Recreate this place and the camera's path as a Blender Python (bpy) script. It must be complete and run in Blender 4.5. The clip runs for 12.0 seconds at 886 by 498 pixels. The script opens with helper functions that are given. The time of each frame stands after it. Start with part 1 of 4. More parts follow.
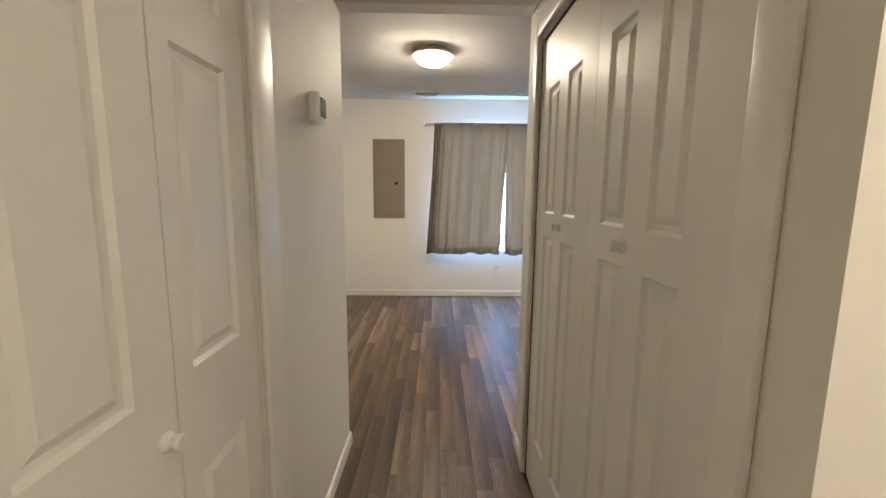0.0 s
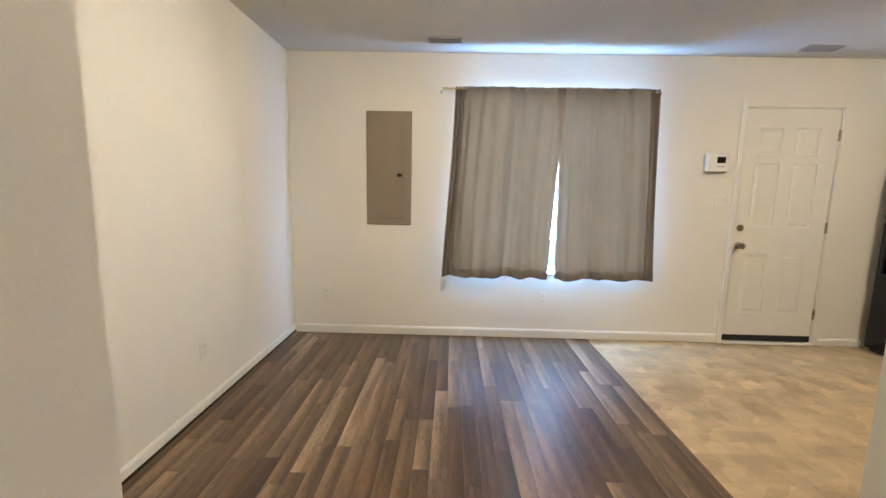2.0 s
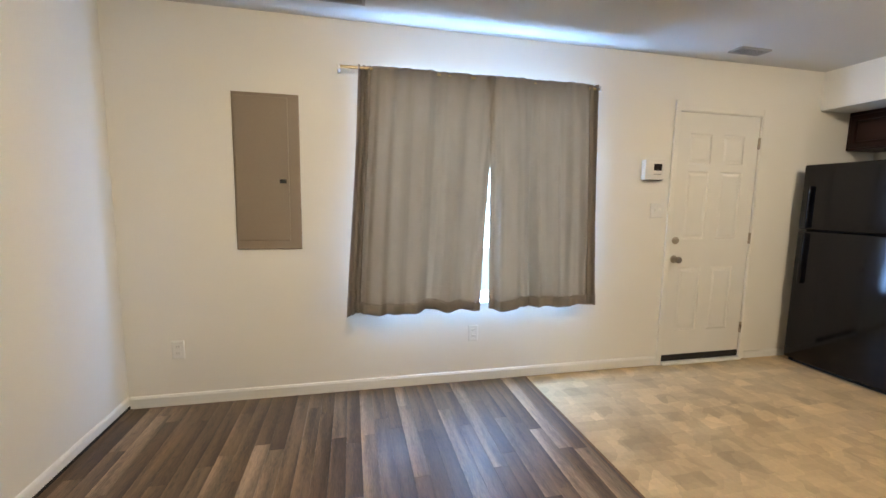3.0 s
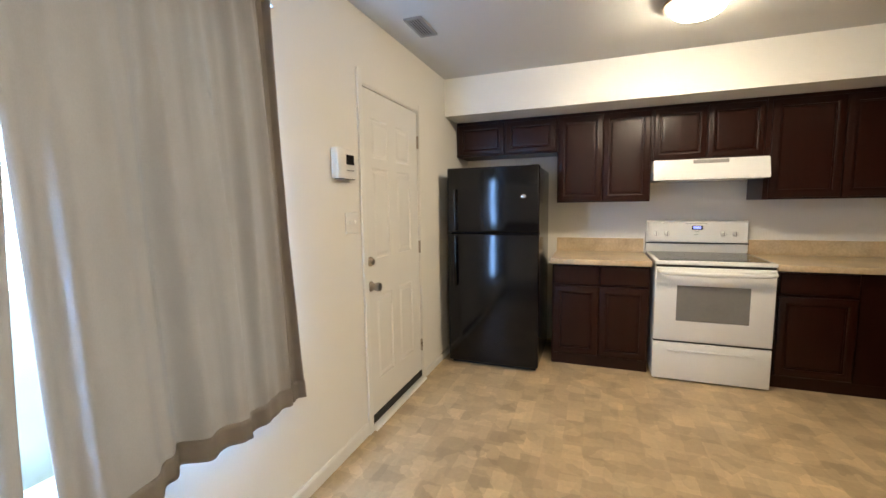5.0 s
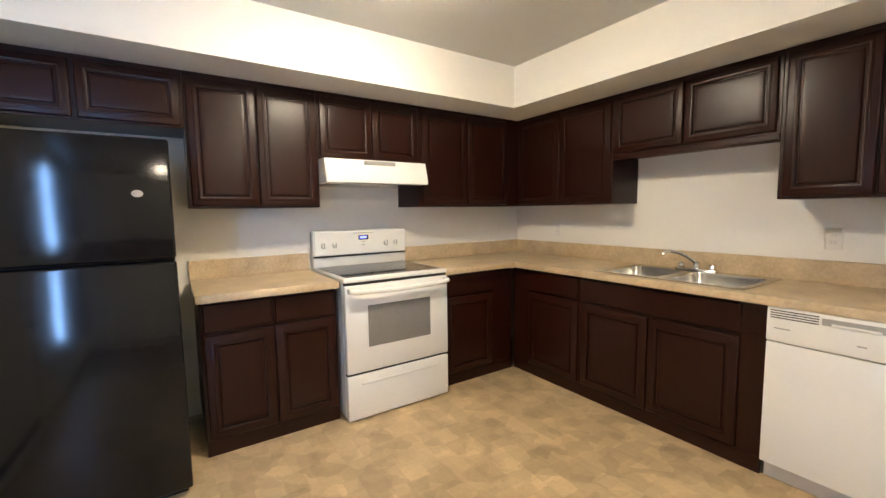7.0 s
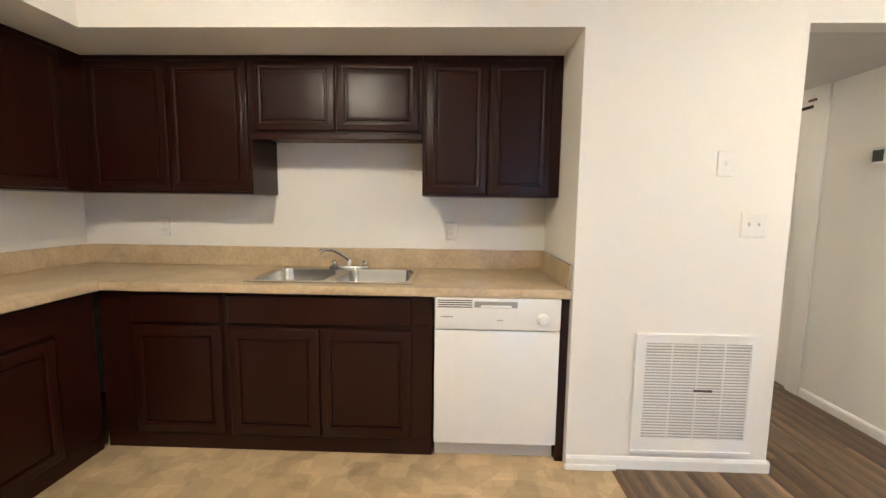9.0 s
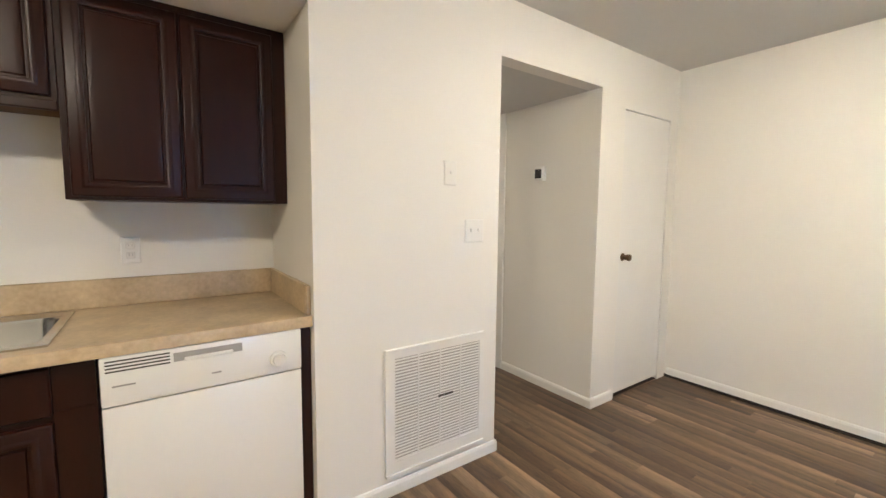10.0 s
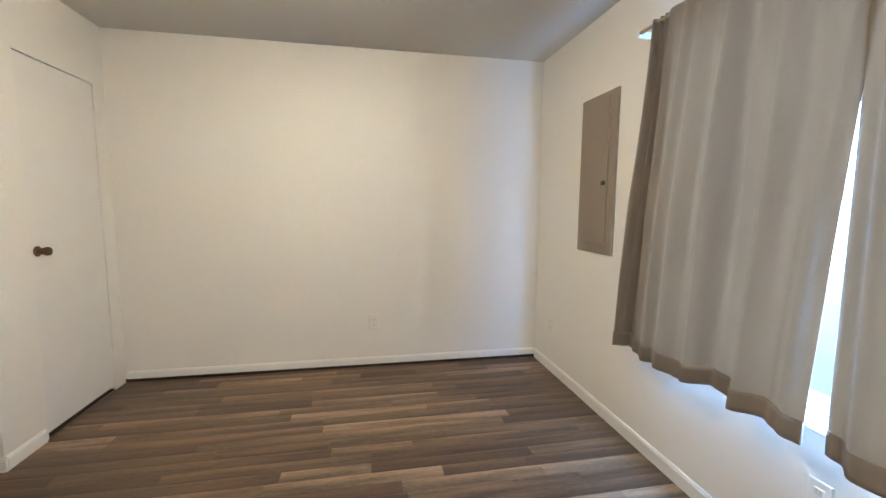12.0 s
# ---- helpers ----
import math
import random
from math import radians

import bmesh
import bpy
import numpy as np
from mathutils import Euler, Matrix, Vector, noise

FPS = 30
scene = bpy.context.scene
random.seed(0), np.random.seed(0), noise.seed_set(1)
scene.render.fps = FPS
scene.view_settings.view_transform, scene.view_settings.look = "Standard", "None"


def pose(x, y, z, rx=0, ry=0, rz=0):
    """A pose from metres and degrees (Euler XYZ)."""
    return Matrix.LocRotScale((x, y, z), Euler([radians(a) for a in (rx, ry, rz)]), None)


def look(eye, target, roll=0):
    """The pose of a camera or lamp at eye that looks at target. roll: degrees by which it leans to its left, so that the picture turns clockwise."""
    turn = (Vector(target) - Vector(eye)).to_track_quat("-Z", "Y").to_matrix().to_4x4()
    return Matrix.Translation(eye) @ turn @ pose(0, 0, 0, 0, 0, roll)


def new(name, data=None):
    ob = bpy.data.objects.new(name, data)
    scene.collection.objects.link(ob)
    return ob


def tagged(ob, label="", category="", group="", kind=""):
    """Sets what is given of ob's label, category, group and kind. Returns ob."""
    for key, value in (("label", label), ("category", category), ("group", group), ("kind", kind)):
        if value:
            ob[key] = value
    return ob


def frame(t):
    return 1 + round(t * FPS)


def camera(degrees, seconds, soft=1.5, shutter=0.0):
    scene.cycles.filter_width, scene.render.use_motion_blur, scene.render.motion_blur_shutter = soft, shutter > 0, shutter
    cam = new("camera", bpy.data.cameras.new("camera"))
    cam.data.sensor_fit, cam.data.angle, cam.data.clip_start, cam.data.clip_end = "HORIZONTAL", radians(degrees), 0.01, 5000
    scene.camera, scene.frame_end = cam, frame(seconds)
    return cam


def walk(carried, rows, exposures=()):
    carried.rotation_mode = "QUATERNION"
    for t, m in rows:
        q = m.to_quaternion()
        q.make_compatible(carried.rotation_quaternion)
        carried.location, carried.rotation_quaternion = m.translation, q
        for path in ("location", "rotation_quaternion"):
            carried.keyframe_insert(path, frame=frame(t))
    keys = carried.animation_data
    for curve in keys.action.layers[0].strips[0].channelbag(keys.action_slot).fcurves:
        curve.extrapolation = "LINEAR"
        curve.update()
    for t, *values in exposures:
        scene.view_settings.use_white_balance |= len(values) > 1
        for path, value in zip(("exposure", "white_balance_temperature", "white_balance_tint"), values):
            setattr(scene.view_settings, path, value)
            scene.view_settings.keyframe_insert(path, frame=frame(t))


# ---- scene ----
cam = camera(94.8, 12.0)
PATH = [
    (0, (0.036, -0.328, 1.323), (0.065, 1.653, 1.044), 0.6),
    (0.5, (0.06, 0.08, 1.331), (0.035, 2.061, 1.059), 0.6),
    (1, (-0.001, 0.484, 1.321), (-0.045, 2.466, 1.055), 1.1),
    (1.5, (-0.009, 0.856, 1.298), (-0.079, 2.833, 1.007), 1.1),
    (2, (-0.024, 1.215, 1.278), (-0.059, 3.196, 1.003), 1.13),
    (2.5, (-0.062, 1.593, 1.306), (0.075, 3.573, 1.064), 1.15),
    (2.7, (-0.064, 1.752, 1.308), (0.176, 3.723, 1.066), 1.15),
    (4.3, (0.132, 3.108, 1.38), (1.628, 4.418, 1.165), -0.9),
    (4.5, (0.187, 3.247, 1.379), (1.813, 4.391, 1.162), -0.7),
    (5, (0.371, 3.526, 1.355), (2.236, 4.216, 1.137), -0.9),
    (5.5, (0.586, 3.711, 1.337), (2.558, 3.96, 1.112), -0.47),
    (6, (0.877, 3.8, 1.336), (2.855, 3.606, 1.113), -0.27),
    (6.5, (1.15, 3.929, 1.332), (3.02, 3.249, 1.132), -0.5),
    (7, (1.39, 3.93, 1.315), (3.047, 2.826, 1.131), -0.8),
    (7.2, (1.499, 3.909, 1.313), (3.043, 2.651, 1.127), -0.6),
    (8.8, (2.023, 3.648, 1.301), (2.269, 1.674, 1.094), 0.6),
    (9, (2.011, 3.595, 1.302), (2.069, 1.608, 1.089), 0.7),
    (9.5, (1.991, 3.378, 1.301), (1.458, 1.46, 1.114), 1.05),
    (10, (1.94, 3.254, 1.315), (0.793, 1.625, 1.141), 0.5),
    (10.5, (1.909, 3.18, 1.335), (0.237, 2.096, 1.163), 0.0),
    (11, (1.88, 3.196, 1.341), (-0.061, 2.759, 1.14), 0.1),
    (11.5, (1.853, 3.247, 1.328), (-0.132, 3.362, 1.111), 0.23),
    (12, (1.751, 3.349, 1.274), (-0.203, 3.719, 1.064), 0.45),
]
EXPOSURES = [(0, 0.12, 6600, 10), (1, 0.28, 6700, 10), (2, 0.28, 6750, 10), (2.5, 0.20, 6800, 10), (4.5, 0.24, 6750, 10), (5.5, 0.48, 6750, 10), (6.5, 0.62, 6650, 10), (7, 0.70, 6650, 10), (9, 0.78, 6350, 10), (10, 0.64, 6280, 10), (11, 0.36, 6300, 10), (12, 0.20, 6380, 10)]
walk(cam, [(t, look(eye, target, roll)) for t, eye, target, roll in PATH], EXPOSURES)

# ---- plan, in metres ----
XL, XE = -1.41, 4.44          # side walls of the living room and the kitchen
YN, YS, YK = 4.75, 1.655, 0.985   # window wall, hall wall, kitchen back wall
HX0, HX1 = -0.414, 0.458      # hall sides
XP = 1.44                     # pier between hall closet and kitchen
ZC, ZH, ZS = 2.415, 2.122, 2.105   # ceiling, hall ceiling, soffit
XF = 1.205                    # where the planks end and the vinyl begins
YB = -2.6                     # end of the hall
SX, SY = 3.777, YS            # soffit fronts

# ---- light ----
world = bpy.data.worlds.new("sky")
scene.world = world
world.use_nodes = True
wn = world.node_tree.nodes
sky = wn.new("ShaderNodeTexSky")
sky.sky_type, sky.sun_disc = "NISHITA", False
sky.sun_elevation, sky.sun_rotation = radians(40), radians(150)
world.node_tree.links.new(sky.outputs[0], wn["Background"].inputs[0])
wn["Background"].inputs[1].default_value = 0.12
sun = new("sun", bpy.data.lights.new("sun", "SUN"))
sun.data.energy, sun.data.angle, sun.data.color = 2.0, radians(1.0), (1.0, 0.95, 0.88)
sun.matrix_world = look((0, 0, 20), (6, 14, 0))
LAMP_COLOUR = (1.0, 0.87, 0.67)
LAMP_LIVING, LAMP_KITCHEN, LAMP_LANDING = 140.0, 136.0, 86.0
WINDOW_WATTS = 400.0
daylight = new("window_daylight", bpy.data.lights.new("window_daylight", "AREA"))
daylight.data.shape, daylight.data.size, daylight.data.size_y = "RECTANGLE", 1.48, 1.40
daylight.data.energy, daylight.data.color = WINDOW_WATTS, (0.25, 0.50, 1.0)
daylight.matrix_world = look((0.86, 4.818, 1.31), (0.86, 0.0, 1.31))


# ---- materials ----
def material(name, base, rough=0.6, metal=0.0, vary=0.06, scale=3.0, fine=60.0, bump=0.0, stretch=(1, 1, 1), coat=0.0, rnd=0.0, dark=None, rough_vary=0.08, detail=4.0):
    """A painted, woven, metal or stone surface: base colour with a broad and a fine variation, relief and uneven gloss."""
    m = bpy.data.materials.new(name)
    m.use_nodes = True
    nt = m.node_tree
    b = nt.nodes["Principled BSDF"]
    link = nt.links.new
    tc = nt.nodes.new("ShaderNodeTexCoord")
    mp = nt.nodes.new("ShaderNodeMapping")
    mp.inputs["Scale"].default_value = stretch
    link(tc.outputs["Object"], mp.inputs[0])
    big = nt.nodes.new("ShaderNodeTexNoise")
    big.inputs["Scale"].default_value, big.inputs["Detail"].default_value = scale, detail
    small = nt.nodes.new("ShaderNodeTexNoise")
    small.inputs["Scale"].default_value, small.inputs["Detail"].default_value = fine, 3.0
    link(mp.outputs[0], big.inputs[0])
    link(mp.outputs[0], small.inputs[0])
    add = nt.nodes.new("ShaderNodeMath")
    add.operation, add.inputs[1].default_value = "MULTIPLY_ADD", 0.6
    link(small.outputs[0], add.inputs[0])
    link(big.outputs[0], add.inputs[2])
    ramp = nt.nodes.new("ShaderNodeMapRange")
    ramp.inputs[1].default_value, ramp.inputs[2].default_value = 0.45, 1.15
    link(add.outputs[0], ramp.inputs[0])
    fac = ramp.outputs[0]
    mix = nt.nodes.new("ShaderNodeMix")
    mix.data_type = "RGBA"
    lo = dark or tuple(c * (1 - vary) for c in base)
    hi = tuple(min(1, c * (1 + vary)) for c in base)
    mix.inputs["A"].default_value, mix.inputs["B"].default_value = (*lo, 1), (*hi, 1)
    link(fac, mix.inputs["Factor"])
    col = mix.outputs["Result"]
    if rnd:
        info = nt.nodes.new("ShaderNodeObjectInfo")
        hsv = nt.nodes.new("ShaderNodeHueSaturation")
        val = nt.nodes.new("ShaderNodeMapRange")
        val.inputs[3].default_value, val.inputs[4].default_value = 1 - rnd, 1 + rnd
        link(info.outputs["Random"], val.inputs[0])
        link(val.outputs[0], hsv.inputs["Value"])
        link(col, hsv.inputs["Color"])
        col = hsv.outputs[0]
    link(col, b.inputs["Base Color"])
    rr = nt.nodes.new("ShaderNodeMapRange")
    rr.inputs[3].default_value, rr.inputs[4].default_value = max(0.02, rough - rough_vary), min(1, rough + rough_vary)
    link(big.outputs[0], rr.inputs[0])
    link(rr.outputs[0], b.inputs["Roughness"])
    b.inputs["Metallic"].default_value = metal
    b.inputs["Coat Weight"].default_value = coat
    b.inputs["Coat Roughness"].default_value = 0.15
    if bump:
        bp = nt.nodes.new("ShaderNodeBump")
        bp.inputs["Strength"].default_value, bp.inputs["Distance"].default_value = bump, 0.002
        link(small.outputs[0], bp.inputs["Height"])
        link(bp.outputs[0], b.inputs["Normal"])
    return m


PAINT = material("wall_paint", (0.80, 0.775, 0.715), 0.62, vary=0.025, scale=1.3, fine=190, bump=0.16)
# Base set greyer than the walls so the ceiling round the lamps stays dim.
CEIL = material("ceiling_paint_dimmed", (0.61, 0.60, 0.57), 0.85, vary=0.03, scale=1.1, fine=110, bump=0.35)
TRIM = material("trim_gloss_paint", (0.80, 0.785, 0.74), 0.38, vary=0.03, scale=5, fine=60, bump=0.05)
DOORPAINT = material("door_paint", (0.78, 0.765, 0.72), 0.42, vary=0.03, scale=4, fine=(120), bump=0.08)
WOOD = material("espresso_wood", (0.0190, 0.0038, 0.0018), 0.32, vary=0.2, scale=7, fine=70, bump=0.0, rough_vary=0.02, stretch=(5, 5, 0.6))
WOOD.node_tree.nodes["Principled BSDF"].inputs["Specular IOR Level"].default_value = 0.26
RAWPLY = material("bare_tan_board", (0.17, 0.105, 0.06), 0.7, vary=0.12, scale=8, fine=60)
COUNTER = material("beige_laminate", (0.56, 0.44, 0.285), 0.36, vary=0.22, scale=7, fine=55, detail=8, dark=(0.40, 0.295, 0.175))
ENAMEL = material("white_enamel", (0.80, 0.79, 0.755), 0.22, vary=0.015, scale=3, fine=40, coat=0.3)
PLASTIC = material("white_plastic", (0.78, 0.765, 0.72), 0.4, vary=0.02, scale=6, fine=80)
SOCKET = material("ivory_socket", (0.74, 0.72, 0.67), 0.45, vary=0.03)
SLOTTONE = material("ivory_slot", (0.50, 0.48, 0.44), 0.5, vary=0.05)
PLASTICD = material("dark_screen_plastic", (0.012, 0.012, 0.013), 0.2, vary=0.1)
BLACKAPP = material("black_appliance", (0.0035, 0.0035, 0.0045), 0.12, vary=0.2, scale=4, fine=260, bump=0.02, rough_vary=0.02)
BLACKAPP.node_tree.nodes["Principled BSDF"].inputs["Specular IOR Level"].default_value = 0.36
BLACKRUB = material("black_rubber", (0.012, 0.011, 0.010), 0.7, vary=0.2)
BLACKGLASS = material("black_glass", (0.012, 0.012, 0.013), 0.06, vary=0.1, rough_vary=0.02)
OVENGLASS = material("oven_window_glass", (0.20, 0.195, 0.18), 0.16, vary=0.08, scale=8, rough_vary=0.03)
STEEL = material("brushed_steel", (0.60, 0.59, 0.56), 0.22, 1.0, vary=0.04, scale=6, fine=90, rough_vary=0.04)
CHROME = material("chrome", (0.72, 0.71, 0.69), 0.12, 1.0, vary=0.03, rough_vary=0.03)
NICKEL = material("satin_nickel", (0.40, 0.35, 0.29), 0.3, 1.0, vary=0.08, scale=20)
BRASS = material("dull_brass", (0.56, 0.43, 0.24), 0.34, 1.0, vary=0.1, scale=20)
BRONZE = material("aged_bronze", (0.15, 0.095, 0.052), 0.38, 1.0, vary=0.2, scale=30)
RIMMETAL = material("brushed_bronze_rim", (0.48, 0.39, 0.29), 0.5, 0.5, vary=0.1, scale=12)
PANELMETAL = material("taupe_painted_metal", (0.245, 0.193, 0.142), 0.42, vary=0.06, scale=3, fine=90, bump=0.05)
GREYSLOT = material("grey_slots", (0.32, 0.31, 0.29), 0.6, vary=0.1)
# Backing tone stands in for the shade between the grille slats.
GRILLEBACK = material("grille_gap_shade", (0.46, 0.43, 0.385), 0.8, vary=0.1)
# Dark tone for the shade inside open slots, used on solid bars.
SLOTSHADE = material("slot_shade", (0.07, 0.062, 0.052), 0.8, vary=0.1)
GAPSHADE = material("brown_gap_shade", (0.07, 0.055, 0.035), 0.9, vary=0.2)
# Shade inside gaps and vents put into a near-black colour; also colours the tracks.
GAPDARK = material("dark_gap_shade", (0.03, 0.025, 0.02), 0.9, vary=0.2)
SUBFLOOR = material("plank_joint_dark", (0.07, 0.048, 0.034), 0.8, vary=0.2)
OUTSIDE = material("outside_ground", (0.22, 0.22, 0.18), 0.9, vary=0.3, scale=0.6)
EDGE = material("rusty_floor_edge", (0.16, 0.085, 0.04), 0.6, vary=0.35, scale=9, fine=60)


def plank_material():
    """Laminate oak print: grey-brown boards, tone by board, streaks and grain along the length."""
    m = material("plank_laminate", (0.21, 0.135, 0.088), 0.42, vary=0.3, scale=2.2, fine=34, stretch=(9, 0.7, 1), bump=0.05, rough_vary=0.07)
    nt = m.node_tree
    link = nt.links.new
    b = nt.nodes["Principled BSDF"]
    mp = next(n for n in nt.nodes if n.type == "MAPPING")
    rampn = next(n for n in nt.nodes if n.type == "MAP_RANGE")
    rampn.inputs[1].default_value, rampn.inputs[2].default_value = 0.58, 1.02
    info = nt.nodes.new("ShaderNodeObjectInfo")
    comb = nt.nodes.new("ShaderNodeCombineXYZ")
    mul = nt.nodes.new("ShaderNodeMath")
    mul.operation, mul.inputs[1].default_value = "MULTIPLY", 37.0
    link(info.outputs["Random"], mul.inputs[0])
    link(mul.outputs[0], comb.inputs[0])
    link(mul.outputs[0], comb.inputs[1])
    link(comb.outputs[0], mp.inputs["Location"])
    ramp = nt.nodes.new("ShaderNodeValToRGB")
    ramp.color_ramp.interpolation = "LINEAR"
    stops = ((0.0, (0.072, 0.043, 0.025)), (0.35, (0.104, 0.065, 0.038)), (0.65, (0.140, 0.091, 0.056)), (0.88, (0.190, 0.130, 0.083)), (1.0, (0.252, 0.180, 0.120)))
    el = ramp.color_ramp.elements
    el[0].position, el[0].color = stops[0][0], (*stops[0][1], 1)
    el[1].position, el[1].color = stops[-1][0], (*stops[-1][1], 1)
    for p, c in stops[1:-1]:
        el.new(p).color = (*c, 1)
    link(info.outputs["Random"], ramp.inputs[0])
    mix = next(n for n in nt.nodes if n.type == "MIX")
    dark = nt.nodes.new("ShaderNodeMix")
    dark.data_type, dark.blend_type = "RGBA", "MULTIPLY"
    dark.inputs["Factor"].default_value = 1.0
    mix.inputs["A"].default_value, mix.inputs["B"].default_value = (0.44, 0.44, 0.45, 1), (1.68, 1.64, 1.58, 1)
    link(ramp.outputs[0], dark.inputs["A"])
    link(mix.outputs["Result"], dark.inputs["B"])
    # each printed strip runs from dark to light across its width
    tc = next(n for n in nt.nodes if n.type == "TEX_COORD")
    sep = nt.nodes.new("ShaderNodeSeparateXYZ")
    link(tc.outputs["Object"], sep.inputs[0])
    across = nt.nodes.new("ShaderNodeMapRange")
    across.inputs[1].default_value, across.inputs[2].default_value = -0.04, 0.04
    across.inputs[3].default_value, across.inputs[4].default_value = 1.34, 0.66
    link(sep.outputs[0], across.inputs[0])
    hsv = nt.nodes.new("ShaderNodeHueSaturation")
    link(across.outputs[0], hsv.inputs["Value"])
    link(dark.outputs["Result"], hsv.inputs["Color"])
    link(hsv.outputs[0], b.inputs["Base Color"])
    return m


def vinyl_material():
    """Sheet vinyl printed with worn stone blocks."""
    m = material("stone_print_vinyl", (0.475, 0.348, 0.20), 0.40, vary=0.12, scale=5, fine=45, detail=8, rough_vary=0.1)
    nt = m.node_tree
    link = nt.links.new
    b = nt.nodes["Principled BSDF"]
    tc = next(n for n in nt.nodes if n.type == "TEX_COORD")
    warp = nt.nodes.new("ShaderNodeTexNoise")
    warp.inputs["Scale"].default_value, warp.inputs["Detail"].default_value = 11.0, 5.0
    wadd = nt.nodes.new("ShaderNodeVectorMath")
    wadd.operation = "MULTIPLY_ADD"
    wadd.inputs[1].default_value = (0.032, 0.032, 0.0)
    link(tc.outputs["Object"], warp.inputs[0])
    link(warp.outputs["Color"], wadd.inputs[0])
    link(tc.outputs["Object"], wadd.inputs[2])
    col = next(n for n in nt.nodes if n.type == "MIX").outputs["Result"]
    for wide, high, turn, amount in ((0.135, 0.105, 0.0, 0.13), (0.31, 0.23, 90.0, 0.06)):
        mp = nt.nodes.new("ShaderNodeMapping")
        mp.inputs["Rotation"].default_value = (0, 0, radians(turn))
        link(wadd.outputs[0], mp.inputs[0])
        br = nt.nodes.new("ShaderNodeTexBrick")
        br.offset, br.squash, br.squash_frequency = 0.37, 1.35, 3
        br.inputs["Color1"].default_value, br.inputs["Color2"].default_value = (0, 0, 0, 1), (1, 1, 1, 1)
        br.inputs["Scale"].default_value, br.inputs["Mortar Size"].default_value = 1.0, 0.0
        br.inputs["Brick Width"].default_value, br.inputs["Row Height"].default_value = wide, high
        link(mp.outputs[0], br.inputs["Vector"])
        rng = nt.nodes.new("ShaderNodeMapRange")
        rng.inputs[3].default_value, rng.inputs[4].default_value = 1 - amount, 1 + amount
        link(br.outputs["Color"], rng.inputs[0])
        hsv = nt.nodes.new("ShaderNodeHueSaturation")
        link(rng.outputs[0], hsv.inputs["Value"])
        link(col, hsv.inputs["Color"])
        col = hsv.outputs[0]
    # uneven worn blocks over the courses
    for scale_, amount in ((7.0, 0.15), (12.0, 0.15)):
        vor = nt.nodes.new("ShaderNodeTexVoronoi")
        vor.distance, vor.voronoi_dimensions = "CHEBYCHEV", "2D"
        vor.inputs["Scale"].default_value, vor.inputs["Randomness"].default_value = scale_, 0.85
        link(wadd.outputs[0], vor.inputs["Vector"])
        rng = nt.nodes.new("ShaderNodeMapRange")
        rng.inputs[3].default_value, rng.inputs[4].default_value = 1 - amount, 1 + amount
        link(vor.outputs["Color"], rng.inputs[0])
        hsv = nt.nodes.new("ShaderNodeHueSaturation")
        link(rng.outputs[0], hsv.inputs["Value"])
        link(col, hsv.inputs["Color"])
        col = hsv.outputs[0]
    link(col, b.inputs["Base Color"])
    return m


def curtain_material():
    m = material("grey_linen_curtain", (0.262, 0.227, 0.195), 0.9, vary=0.10, scale=14, fine=420, bump=0.3, stretch=(1, 1, 0.35))
    nt = m.node_tree
    b = nt.nodes["Principled BSDF"]
    out = next(n for n in nt.nodes if n.type == "OUTPUT_MATERIAL")
    tr = nt.nodes.new("ShaderNodeBsdfTranslucent")
    tr.inputs[0].default_value = (0.60, 0.445, 0.32, 1)
    mx = nt.nodes.new("ShaderNodeMixShader")
    mx.inputs[0].default_value = 0.14
    nt.links.new(b.outputs[0], mx.inputs[1])
    nt.links.new(tr.outputs[0], mx.inputs[2])
    nt.links.new(mx.outputs[0], out.inputs[0])
    return m


def glowing(name, colour, strength):
    m = bpy.data.materials.new(name)
    m.use_nodes = True
    b = m.node_tree.nodes["Principled BSDF"]
    b.inputs["Base Color"].default_value = (0.8, 0.78, 0.74, 1)
    b.inputs["Roughness"].default_value = 0.25
    b.inputs["Emission Color"].default_value = (*colour, 1)
    b.inputs["Emission Strength"].default_value = strength
    return m


def glass_material():
    m = bpy.data.materials.new("window_glass")
    m.use_nodes = True
    b = m.node_tree.nodes["Principled BSDF"]
    b.inputs["Transmission Weight"].default_value = 1.0
    b.inputs["Roughness"].default_value = 0.0
    b.inputs["IOR"].default_value = 1.45
    return m


PLANK, VINYL, CURTAIN, GLASS = plank_material(), vinyl_material(), curtain_material(), glass_material()
BLUELED = glowing("blue_display", (0.03, 0.14, 1.0), 1.3)


# ---- mesh helpers ----
def smooth(ob, angle=40):
    me = ob.data
    me.polygons.foreach_set("use_smooth", [True] * len(me.polygons))
    me.set_sharp_from_angle(angle=radians(angle))
    return ob


def linked(name, bm, mat, rounded=False):
    me = bpy.data.meshes.new(name)
    bmesh.ops.recalc_face_normals(bm, faces=bm.faces)
    bm.to_mesh(me)
    bm.free()
    ob = new(name, me)
    me.materials.append(mat)
    return smooth(ob) if rounded else ob


def part(name, bm, mat, parent, label="", rounded=False):
    ob = linked(name, bm, mat, rounded)
    ob.parent = parent
    return tagged(ob, label)


def thing(name, m, label, category, group="", kind=""):
    ob = new(name)
    ob.empty_display_size = 0.05
    ob.matrix_world = m
    return tagged(ob, label, category, group, kind)


